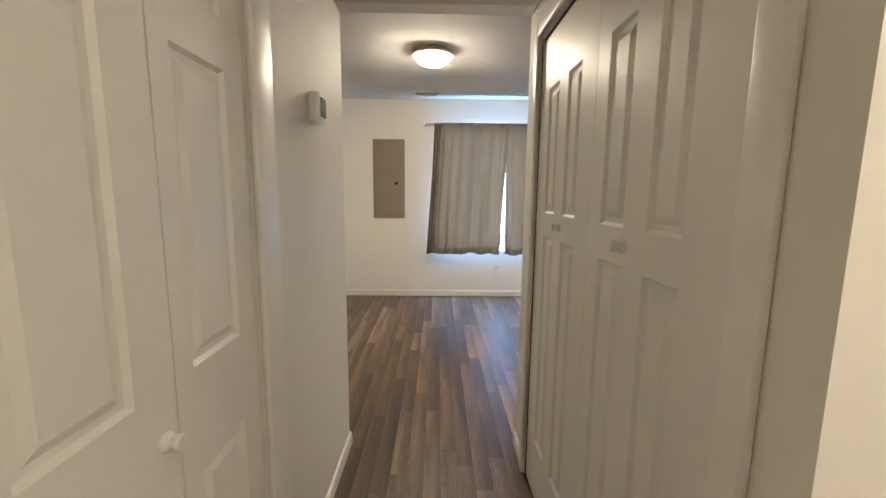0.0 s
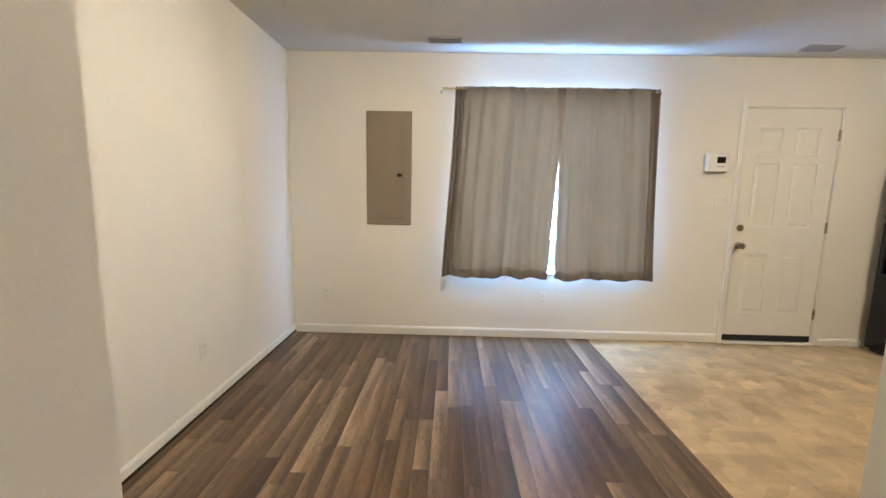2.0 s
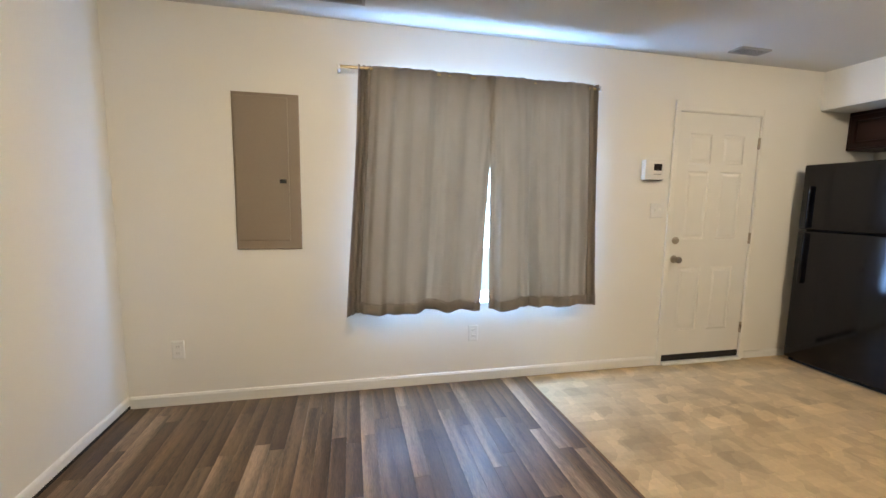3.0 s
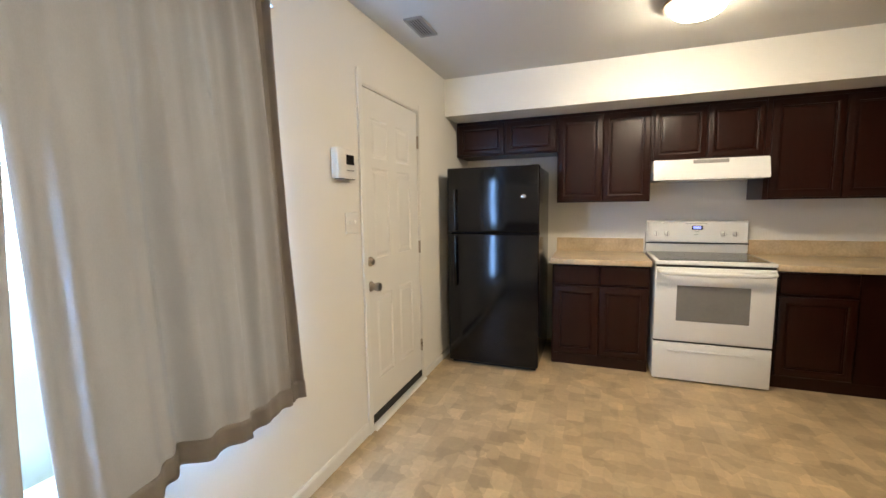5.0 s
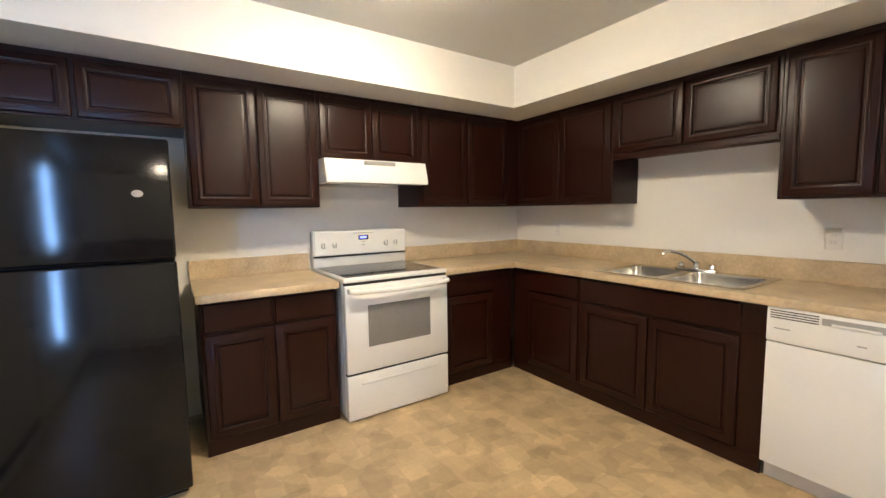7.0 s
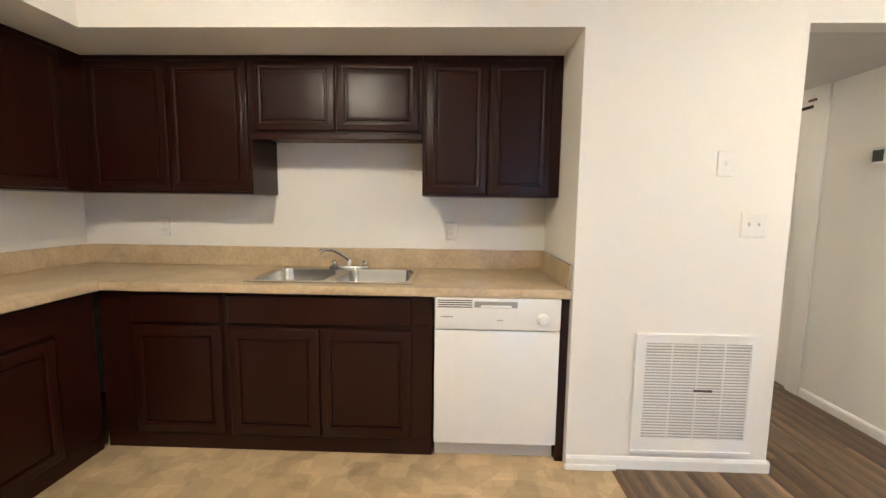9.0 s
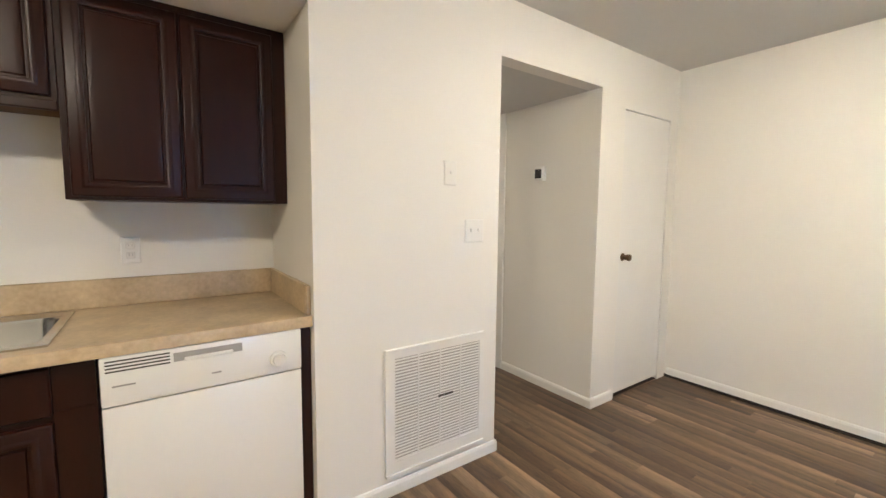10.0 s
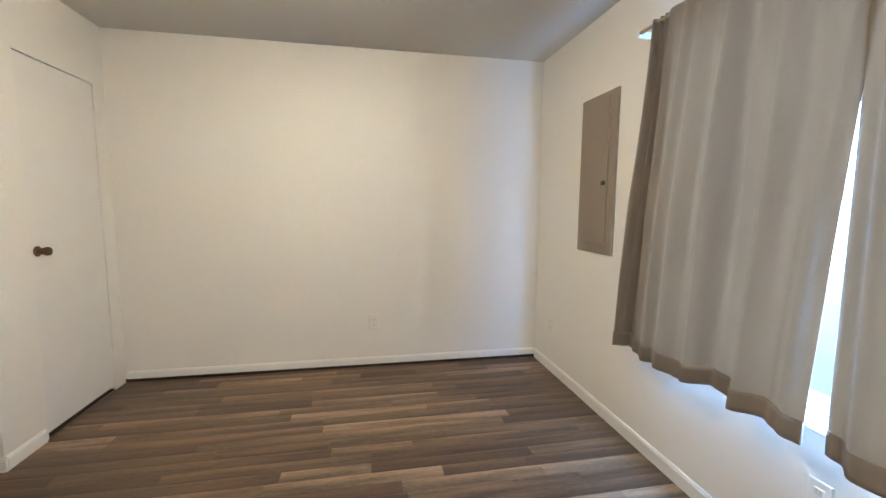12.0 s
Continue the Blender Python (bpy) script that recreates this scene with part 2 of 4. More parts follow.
def box(x0, x1, y0, y1, z0, z1, bevel=0.0, bm=None, seg=1):
    """A box, its edges rounded by bevel, added to bm or alone."""
    own = bmesh.new()
    bmesh.ops.create_cube(own, size=1.0, matrix=Matrix.Translation(((x0 + x1) / 2, (y0 + y1) / 2, (z0 + z1) / 2)) @ Matrix.Diagonal((abs(x1 - x0), abs(y1 - y0), abs(z1 - z0), 1)))
    if bevel:
        bmesh.ops.bevel(own, geom=own.edges[:], offset=bevel, segments=seg, affect="EDGES", profile=0.5)
    return own if bm is None else merge(bm, own)


def merge(bm, other):
    me = bpy.data.meshes.new("tmp")
    other.to_mesh(me)
    other.free()
    bm.from_mesh(me)
    bpy.data.meshes.remove(me)
    return bm


def lathe(profile, n=32, m=None, bm=None):
    """A turned shape from (radius, height) pairs about z, laid by the pose m."""
    own = bmesh.new()
    rings = []
    for r, z in profile:
        if r < 1e-5:
            rings.append([own.verts.new((0, 0, z))])
        else:
            rings.append([own.verts.new((r * math.cos(2 * math.pi * k / n), r * math.sin(2 * math.pi * k / n), z)) for k in range(n)])
    for a, b in zip(rings, rings[1:]):
        for k in range(n):
            q = (k + 1) % n
            if len(a) == 1 and len(b) > 1:
                own.faces.new((a[0], b[k], b[q]))
            elif len(b) == 1 and len(a) > 1:
                own.faces.new((a[k], b[0], a[q]))
            elif len(a) > 1:
                own.faces.new((a[k], b[k], b[q], a[q]))
    if m is not None:
        own.transform(m)
    return own if bm is None else merge(bm, own)


def tube(points, radius, n=12, bm=None):
    """A round bar through points, ends closed. radius: one, or one for each point."""
    own = bmesh.new()
    pts = [Vector(p) for p in points]
    radii = radius if isinstance(radius, (list, tuple)) else [radius] * len(pts)
    rings = []
    for i, p in enumerate(pts):
        d = (pts[min(i + 1, len(pts) - 1)] - pts[max(i - 1, 0)]).normalized()
        side = d.cross(Vector((0, 0, 1)) if abs(d.z) < 0.9 else Vector((1, 0, 0))).normalized()
        up = side.cross(d)
        rings.append([own.verts.new(p + radii[i] * (math.cos(2 * math.pi * k / n) * side + math.sin(2 * math.pi * k / n) * up)) for k in range(n)])
    for a, b in zip(rings, rings[1:]):
        for k in range(n):
            own.faces.new((a[k], a[(k + 1) % n], b[(k + 1) % n], b[k]))
    own.faces.new(rings[0])
    own.faces.new(rings[-1][::-1])
    return own if bm is None else merge(bm, own)


def rings_front(x0, x1, z0, z1, rings, back, bm=None):
    """A panel that faces -y: rectangles one inside another, each (inset, y), the last one filled, with sides to y = back."""
    own = bmesh.new()
    loops = [(0.0, back)] + list(rings)
    made = []
    for inset, y in loops:
        made.append([own.verts.new(p) for p in ((x0 + inset, y, z0 + inset), (x1 - inset, y, z0 + inset), (x1 - inset, y, z1 - inset), (x0 + inset, y, z1 - inset))])
    for a, b in zip(made, made[1:]):
        for k in range(4):
            own.faces.new((a[k], a[(k + 1) % 4], b[(k + 1) % 4], b[k]))
    own.faces.new(made[-1])
    own.faces.new(made[0][::-1])
    return own if bm is None else merge(bm, own)


def cells(us, vs, holes, w0, w1, axis):
    """A slab of thickness w0..w1 across axis, over the grid us x vs, without the cells whose middle lies in a hole (u0, u1, v0, v1)."""
    own = bmesh.new()
    us, vs = sorted(set(us)), sorted(set(vs))
    full = {}
    for i in range(len(us) - 1):
        for j in range(len(vs) - 1):
            u, v = (us[i] + us[i + 1]) / 2, (vs[j] + vs[j + 1]) / 2
            full[i, j] = not any(a < u < b and c < v < d for a, b, c, d in holes)
    at = {}

    def vert(i, j, w):
        if (i, j, w) not in at:
            u, v = us[i], vs[j]
            at[i, j, w] = own.verts.new({"x": (w, u, v), "y": (u, w, v), "z": (u, v, w)}[axis])
        return at[i, j, w]

    for (i, j), f in full.items():
        if not f:
            continue
        for w in (w0, w1):
            own.faces.new([vert(*p, w) for p in ((i, j), (i + 1, j), (i + 1, j + 1), (i, j + 1))])
        for (di, dj), (p, q) in {(-1, 0): ((i, j), (i, j + 1)), (1, 0): ((i + 1, j), (i + 1, j + 1)), (0, -1): ((i, j), (i + 1, j)), (0, 1): ((i, j + 1), (i + 1, j + 1))}.items():
            if not full.get((i + di, j + dj), False):
                own.faces.new((vert(*p, w0), vert(*q, w0), vert(*q, w1), vert(*p, w1)))
    return own


def wall(name, us, vs, holes, w0, w1, axis, label, mat=None):
    for a, b, c, d in holes:
        us, vs = [*us, a, b], [*vs, c, d]
    return tagged(linked(name, cells(us, vs, holes, w0, w1, axis), mat or PAINT), label, "wall", kind="structure")


# ---- the shell ----
WX0, WX1, WZ0, WZ1 = 0.11, 1.61, 0.60, 2.02      # window opening
DX0, DX1, DZ1 = 2.393, 3.198, 2.035               # front door opening
CX0, CX1, CZ1 = -1.30, -0.68, 2.034               # living-room closet opening
LY0, LY1, LZ1 = 0.008, 0.683, 2.03              # hall closet with narrow folding doors
RY0, RY1, RZ1 = 0.222, 1.438, 1.955              # hall closet with wide folding doors
wall("wall_north", [XL - 0.12, XE + 0.12], [0, ZC], [(WX0, WX1, WZ0, WZ1), (DX0, DX1, -1, DZ1)], YN, YN + 0.14, "y", "cream painted wall with a window and the front door")
# Outer walls and ceiling run on unseen past the closets to block sky light.
wall("wall_west", [YB - 0.1, YN], [0, ZC], [], XL - 0.12, XL, "x", "plain cream painted wall with light texture")
wall("wall_east", [YB - 0.1, YN], [0, ZC], [], XE, XE + 0.12, "x", "cream painted kitchen wall behind cabinets")
wall("wall_kitchen_south", [XP, XE], [0, ZC], [], YK - 0.12, YK, "y", "cream painted kitchen wall above the sink")
wall("wall_closet", [XL, HX0 - 0.10], [0, ZC], [(CX0, CX1, -1, CZ1)], YS - 0.10, YS, "y", "cream painted wall with a closet door")
wall("wall_hall_west", [YB, YS], [0, ZH], [(LY0, LY1, -1, LZ1)], HX0 - 0.10, HX0, "x", "grey-lit cream hall wall beside folding doors")
wall("wall_pier", [HX1, XP], [0, ZC], [], YS - 0.10, YS, "y", "cream painted wall with return grille and switches")
wall("wall_pier_side", [YK, YS - 0.10], [0, ZC], [], XP - 0.10, XP, "x", "cream painted wall end beside the dishwasher")
wall("wall_hall_east", [0.08, YS - 0.10], [0, ZC], [(RY0, RY1, -1, RZ1)], HX1, HX1 + 0.10, "x", "cream hall wall beside wide folding doors")
wall("wall_landing_north", [HX1 + 0.10, 1.40], [0, ZH], [], 0.08, 0.18, "y", "plain cream landing wall")
wall("wall_landing_east", [YB, 0.18], [0, ZH], [], 1.40, 1.50, "x", "plain cream landing wall")
wall("wall_landing_south", [XL, XE], [0, ZC], [], YB - 0.10, YB, "y", "unseen plain cream wall added to close off the hall and closets")
wall("wall_header", [HX0 - 0.10, HX1], [ZH, ZC], [], YS - 0.10, YS, "y", "cream painted wall above the hall opening")
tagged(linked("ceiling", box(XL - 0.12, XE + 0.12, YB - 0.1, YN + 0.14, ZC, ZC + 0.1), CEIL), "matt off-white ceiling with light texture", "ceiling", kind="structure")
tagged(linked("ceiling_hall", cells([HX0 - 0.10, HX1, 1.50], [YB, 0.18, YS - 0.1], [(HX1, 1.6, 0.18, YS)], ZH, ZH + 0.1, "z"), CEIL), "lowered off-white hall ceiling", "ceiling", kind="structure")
bm = cells([XP, SX, XE], [YK, SY, YN], [(XP, SX, SY, YN)], ZS, ZC, "z")
tagged(linked("soffit", bm, PAINT), "cream painted soffit boxed in above the cabinets", "soffit", kind="structure")
tagged(linked("floor_vinyl", cells([XF, XP, XE], [YK, YS, YN + 0.14], [(XF, XP, YK, YS)], -0.05, 0.0, "z"), VINYL), "beige stone-print sheet vinyl floor, worn", "floor", kind="structure")
PLANKFLOOR = tagged(linked("floor_planks", cells([XL - 0.12, HX0 - 0.10, HX1 + 0.10, XF, 1.5], [YB - 0.1, 0.08, YS - 0.1, YN], [(XL - 0.2, HX0 - 0.10, YB - 0.2, YS - 0.1), (HX1 + 0.10, 1.6, 0.08, YS - 0.1), (XF, 1.6, YS - 0.1, YN)], -0.05, -0.001, "z"), SUBFLOOR), "grey-brown wood laminate floor in staggered boards", "floor", kind="structure")
tagged(linked("floor_edge_trim", box(XF - 0.004, XF + 0.012, YS, YN, 0.0, 0.006, 0.002), EDGE), "rusty brown edge where the laminate stops", "trim", kind="structure")
tagged(linked("backdrop", box(-14, 16, 14.0, 14.1, -0.3, 11.0), glowing("bright_overcast_distance", (0.50, 0.78, 1.0), 12.0)), "plain pale bright outdoor distance", "backdrop", kind="structure")
tagged(linked("ground", box(-60, 60, -60, 80, -0.3, -0.15), OUTSIDE), "dull outdoor ground", "ground", kind="structure")


# Dark strip painted at the wall foot for the shade under the raised baseboard.
tagged(linked("floor_gap_shade_west", box(XL, XL + 0.006, YS, YN, 0.0, 0.030), GAPDARK), "wall-foot strip coloured dark as the shade under the baseboard", "trim", kind="structure")


tagged(linked("baseboard_return", box(XF - 0.01, XP + 0.012, YS + 0.0125, YS + 0.026, 0.0, 0.030, 0.006, seg=2), TRIM), "short white quarter-round strip at the wall end", "baseboard", kind="structure")


def baseboard(length, m, label="white painted baseboard", height=0.075):
    """Runs along local x, faces local -y, its back at y = 0."""
    own = bmesh.new()
    prof = ((0, 0), (-0.012, 0), (-0.012, height - 0.016), (-0.007, height - 0.003), (-0.003, height), (0, height))
    a = [own.verts.new((0, y, z)) for y, z in prof]
    b = [own.verts.new((length, y, z)) for y, z in prof]
    for k in range(len(prof)):
        q = (k + 1) % len(prof)
        own.faces.new((a[k], a[q], b[q], b[k]))
    own.faces.new(a)
    own.faces.new(b[::-1])
    ob = linked("baseboard", own, TRIM)
    ob.matrix_world = m
    return tagged(ob, label, "baseboard", kind="structure")


baseboard(2.352 - XL - 0.012, pose(XL + 0.012, YN, 0.006))
baseboard(XE - 3.24 - 0.02, pose(3.24, YN, 0.0), height=0.06)
baseboard(YN - YS - 0.03, pose(XL, YS + 0.018, 0.031, 0, 0, 90), "white painted baseboard with a dark gap under it", 0.054)
baseboard(HX0 - 0.004 - (CX1 + 0.02), pose(HX0 - 0.004, YS, 0.006, 0, 0, 180), height=0.07)
baseboard(XP - HX1, pose(XP, YS, 0.004, 0, 0, 180), height=0.065)
baseboard(YS + 0.012 - 0.80, pose(HX0, 0.80, 0.006, 0, 0, 90), height=0.065)
baseboard(YS + 0.012 - 1.502, pose(HX1, YS + 0.012, 0.006, 0, 0, -90), height=0.065)
for y0, y1, x in ((YB, LY0 - 0.06, HX0),):
    baseboard(y1 - y0, pose(x, y0, 0.006, 0, 0, 90))


# ---- windows and doors ----
window = thing("window_1", pose(0, 0, 0), "white framed sash window behind drawn curtains", "window", kind="structure")
bm = cells([WX0, WX0 + 0.05, WX1 - 0.05, WX1], [WZ0, WZ0 + 0.05, 1.30, 1.35, WZ1 - 0.05, WZ1], [(WX0 + 0.05, WX1 - 0.05, WZ0 + 0.05, 1.30), (WX0 + 0.05, WX1 - 0.05, 1.35, WZ1 - 0.05)], YN + 0.075, YN + 0.115, "y")
part("window_frame", bm, TRIM, window)
for z0, z1 in ((WZ0 + 0.05, 1.30), (1.35, WZ1 - 0.05)):
    p = part("pane", box(WX0 + 0.05, WX1 - 0.05, YN + 0.093, YN + 0.097, z0, z1), GLASS, window)
    p.visible_shadow = False
part("window_sill", box(WX0 - 0.03, WX1 + 0.03, YN - 0.03, YN + 0.07, WZ0 - 0.022, WZ0 - 0.001, 0.005), TRIM, window, "white painted sill")


def panel_door(name, m, width, height, panels, mat, label, thick=0.04, sunk=0.007, kind="structure"):
    """A moulded door that faces -y, its front at y = 0: panels are (x0, x1, z0, z1)."""
    d = thing(name, m, label, "door", kind=kind)
    us, vs, holes = [0, width], [0, height], []
    for x0, x1, z0, z1 in panels:
        us += [x0, x1]
        vs += [z0, z1]
        holes.append((x0, x1, z0, z1))
    part("door_leaf", cells(us, vs, holes, 0.0, thick, "y"), mat, d)
    for x0, x1, z0, z1 in panels:
        part("panel", rings_front(x0, x1, z0, z1, [(0.0, 0.0), (0.008, sunk), (0.020, sunk), (0.036, 0.0015)], thick), mat, d)
    return d


def knob(parent, x, z, mat, r=0.026, reach=0.058, name="door_knob"):
    m = pose(x, 0, z, 90, 0, 0)
    prof = [(0, 0), (r * 1.15, 0), (r * 1.15, 0.004), (r * 0.95, 0.008), (r * 0.74, 0.011), (r * 0.74, reach * 0.42), (r * 0.86, reach * 0.56), (r, reach * 0.78), (r * 0.9, reach * 0.95), (0, reach)]
    return part(name, lathe(prof, 24, m), mat, parent, rounded=True)


def hinge(parent, x, z, mat=NICKEL):
    bm = box(x - 0.012, x + 0.012, -0.004, 0.0, z - 0.045, z + 0.045, 0.001)
    tube([(x, -0.007, z - 0.046), (x, -0.007, z + 0.046)], 0.006, 10, bm)
    return part("hinge", bm, mat, parent)


# front door
W, H = 0.775, 1.945
cols = ((0.115, 0.325), (0.43, 0.64))
rows = ((0.20, 0.73), (0.96, 1.50), (1.56, 1.79))
front = panel_door("door_1", pose(2.408, YN + 0.012, 0.075), W, H, [(a, b, c, d) for a, b in cols for c, d in rows], DOORPAINT, "white six-panel front door, closed, brushed knob")
knob(front, 0.055, 0.80, NICKEL, 0.027, 0.066)
part("deadbolt", lathe([(0, 0), (0.029, 0), (0.029, 0.008), (0.022, 0.015), (0.018, 0.017), (0.018, 0.024), (0, 0.026)], 24, pose(0.055, 0, 0.95, 90, 0, 0)), NICKEL, front, rounded=True)
for z in (0.20, 0.965, 1.735):
    hinge(front, W + 0.006, z)
part("door_sweep", box(0.0, W, -0.006, 0.03, -0.052, 0.0, 0.003), BLACKRUB, front, "black rubber sweep")
frame1 = thing("door_frame_1", pose(0, 0, 0), "white painted front door frame and threshold", "door frame", kind="structure")
part("jamb", box(DX0, 2.404, YN + 0.001, YN + 0.13, 0.0, DZ1 - 0.001), TRIM, frame1)
part("jamb", box(3.188, DX1, YN + 0.001, YN + 0.13, 0.0, DZ1 - 0.001), TRIM, frame1)
part("head", box(2.404, 3.188, YN + 0.001, YN + 0.13, 2.023, DZ1 - 0.001), TRIM, frame1)
part("casing", box(2.354, 2.400, YN - 0.016, YN, 0.0, 2.10, 0.004), TRIM, frame1, "proud white casing strip")
part("casing", box(3.194, 3.236, YN - 0.006, YN, 0.0, 2.075, 0.002), PAINT, frame1)
part("casing", box(2.400, 3.194, YN - 0.005, YN, 2.030, 2.065, 0.002), PAINT, frame1)
part("threshold", box(2.404, 3.188, YN - 0.035, YN + 0.13, 0.0, 0.018, 0.005), TRIM, frame1, "scuffed pale threshold")
part("stop", box(2.404, 3.188, YN + 0.055, YN + 0.12, 0.018, 2.023), TRIM, frame1)

# flush closet door in the living room
closet = thing("door_2", pose(CX1 - 0.010, YS - 0.006, 0.035, 0, 0, 180), "flush white closet door, closed, bronze knob", "door", kind="structure")
part("door_leaf", box(0.0, 0.60, 0.0, 0.035, 0.0, 1.988, 0.002), DOORPAINT, closet)
knob(closet, 0.045, 0.985, BRONZE, 0.024, 0.06)
for z in (0.22, 1.79):
    hinge(closet, 0.602, z, TRIM)
frame2 = thing("door_frame_2", pose(0, 0, 0), "thin white closet door frame", "door frame", kind="structure")
part("jamb", box(CX0 + 0.001, CX0 + 0.006, YS - 0.095, YS - 0.001, 0.0, CZ1), TRIM, frame2)
part("jamb", box(CX1 - 0.006, CX1 - 0.001, YS - 0.095, YS - 0.001, 0.0, CZ1), TRIM, frame2)
part("head", box(CX0 + 0.006, CX1 - 0.006, YS - 0.095, YS - 0.001, CZ1 - 0.006, CZ1), TRIM, frame2)
# Near-black boards stand in for the shade in the gaps round the leaf.
part("foot_gap_shade", box(CX0 + 0.006, CX1 - 0.006, YS - 0.09, YS - 0.012, 0.0, 0.012), GAPDARK, frame2)
part("gap_shade_back", box(CX0 + 0.006, CX1 - 0.006, YS - 0.095, YS - 0.085, 0.012, CZ1 - 0.006), GAPDARK, frame2)


# folding doors in the hall
def folding_door(name, m, width, height, cols, rows, label, knob_at):
    d = panel_door(name, m, width, height, [(a, b, c, e) for a, b in cols for c, e in rows], DOORPAINT, label, 0.032, 0.009)
    if knob_at:
        knob(d, *knob_at, PLASTIC, 0.015, 0.030, "pull_knob")
    return d


def casing_set(name, m, width, top, cw=0.058):
    """Rounded casing round an opening that begins at local x = 0, on a wall that faces -y at y = 0."""
    c = thing(name, m, "rounded white casing round the folding doors", "door frame", kind="structure")
    for x0, x1, z0, z1 in ((-cw, 0.004, 0, top + cw), (width - 0.004, width + cw, 0, top + cw), (0.004, width - 0.004, top - 0.004, top + cw)):
        part("casing", box(x0, x1, -0.018, 0.0, z0, z1, 0.007, seg=3), TRIM, c, rounded=True)
    for x0, x1 in ((0.0, 0.006), (width - 0.006, width)):
        part("jamb", box(x0, x1, 0.001, 0.095, 0, top), TRIM, c)
    part("head", box(0.014, width - 0.014, 0.001, 0.095, top - 0.014, top), TRIM, c)
    part("track", box(0.014, width - 0.014, 0.012, 0.05, top - 0.034, top - 0.014), GAPDARK, c, "dark overhead track")
    return c


RW = RY1 - RY0
casing_set("door_frame_3", pose(HX1, RY1, 0, 0, 0, -90), RW, RZ1, 0.060)
wide_rows = ((0.245, 1.142), (1.232, 1.705))
for k, (y, wide_, cols_, at_) in enumerate(((1.426, 0.608, ((0.128, 0.260), (0.358, 0.486)), 0.333), (0.815, 0.568, ((0.080, 0.213), (0.317, 0.445)), 0.214))):
    folding_door("door_%d" % (3 + k), pose(HX1 + 0.005, y, 0.012, 0, 0, -90), wide_, RZ1 - 0.05, cols_, wide_rows, "white panelled folding closet door, closed, small pale knob", (at_, 1.192))
casing_set("door_frame_4", pose(HX0, LY0, 0, 0, 0, 90), LY1 - LY0, LZ1, 0.112)
narrow_rows = ((0.17, 0.77), (0.978, 1.560), (1.66, 1.87))
for k in range(2):
    folding_door("door_%d" % (5 + k), pose(HX0 - 0.006, LY0 + 0.016 + k * 0.330, 0.012, 0, 0, 90), 0.325 - 0.011 * k, LZ1 - 0.05, ((0.052, 0.232),), narrow_rows, "narrow white panelled folding door, closed", (0.292, 0.886) if k == 0 else None)
# Both strips carry the shade of the door gaps as brown colour.
part("gap_shade_strip", box(LY1 - LY0 - 0.0165, LY1 - LY0 - 0.0065, 0.010, 0.030, 0.0, LZ1 - 0.04), GAPSHADE, bpy.data.objects["door_frame_4"], "strip coloured dark as the shade in the gap beside the door")
part("gap_shade_strip", box(0.0065, 0.0115, 0.003, 0.030, 0.0, RZ1 - 0.04), GAPSHADE, bpy.data.objects["door_frame_3"], "narrow strip coloured as the shadow line beside the casing")
part("door_edge_bracket", box(0.640, 0.700, -0.030, -0.018, 2.030, 2.045, 0.002), BRONZE, bpy.data.objects["door_frame_4"])


# ---- curtains and rod ----
rod = thing("curtain_rod", pose(0, 0, 0), "thin brass and white curtain rod on brackets", "curtain rod")
RY, RZ = YN - 0.075, 2.112
part("rod", tube([(-0.133, RY, RZ + 0.005), (1.672, RY, RZ - 0.005)], 0.009, 12), BRASS, rod, rounded=True)
for x in (-0.123, 1.662):
    part("bracket", box(x - 0.008, x + 0.008, RY - 0.012, YN, RZ - 0.016, RZ + 0.016, 0.003), TRIM, rod)


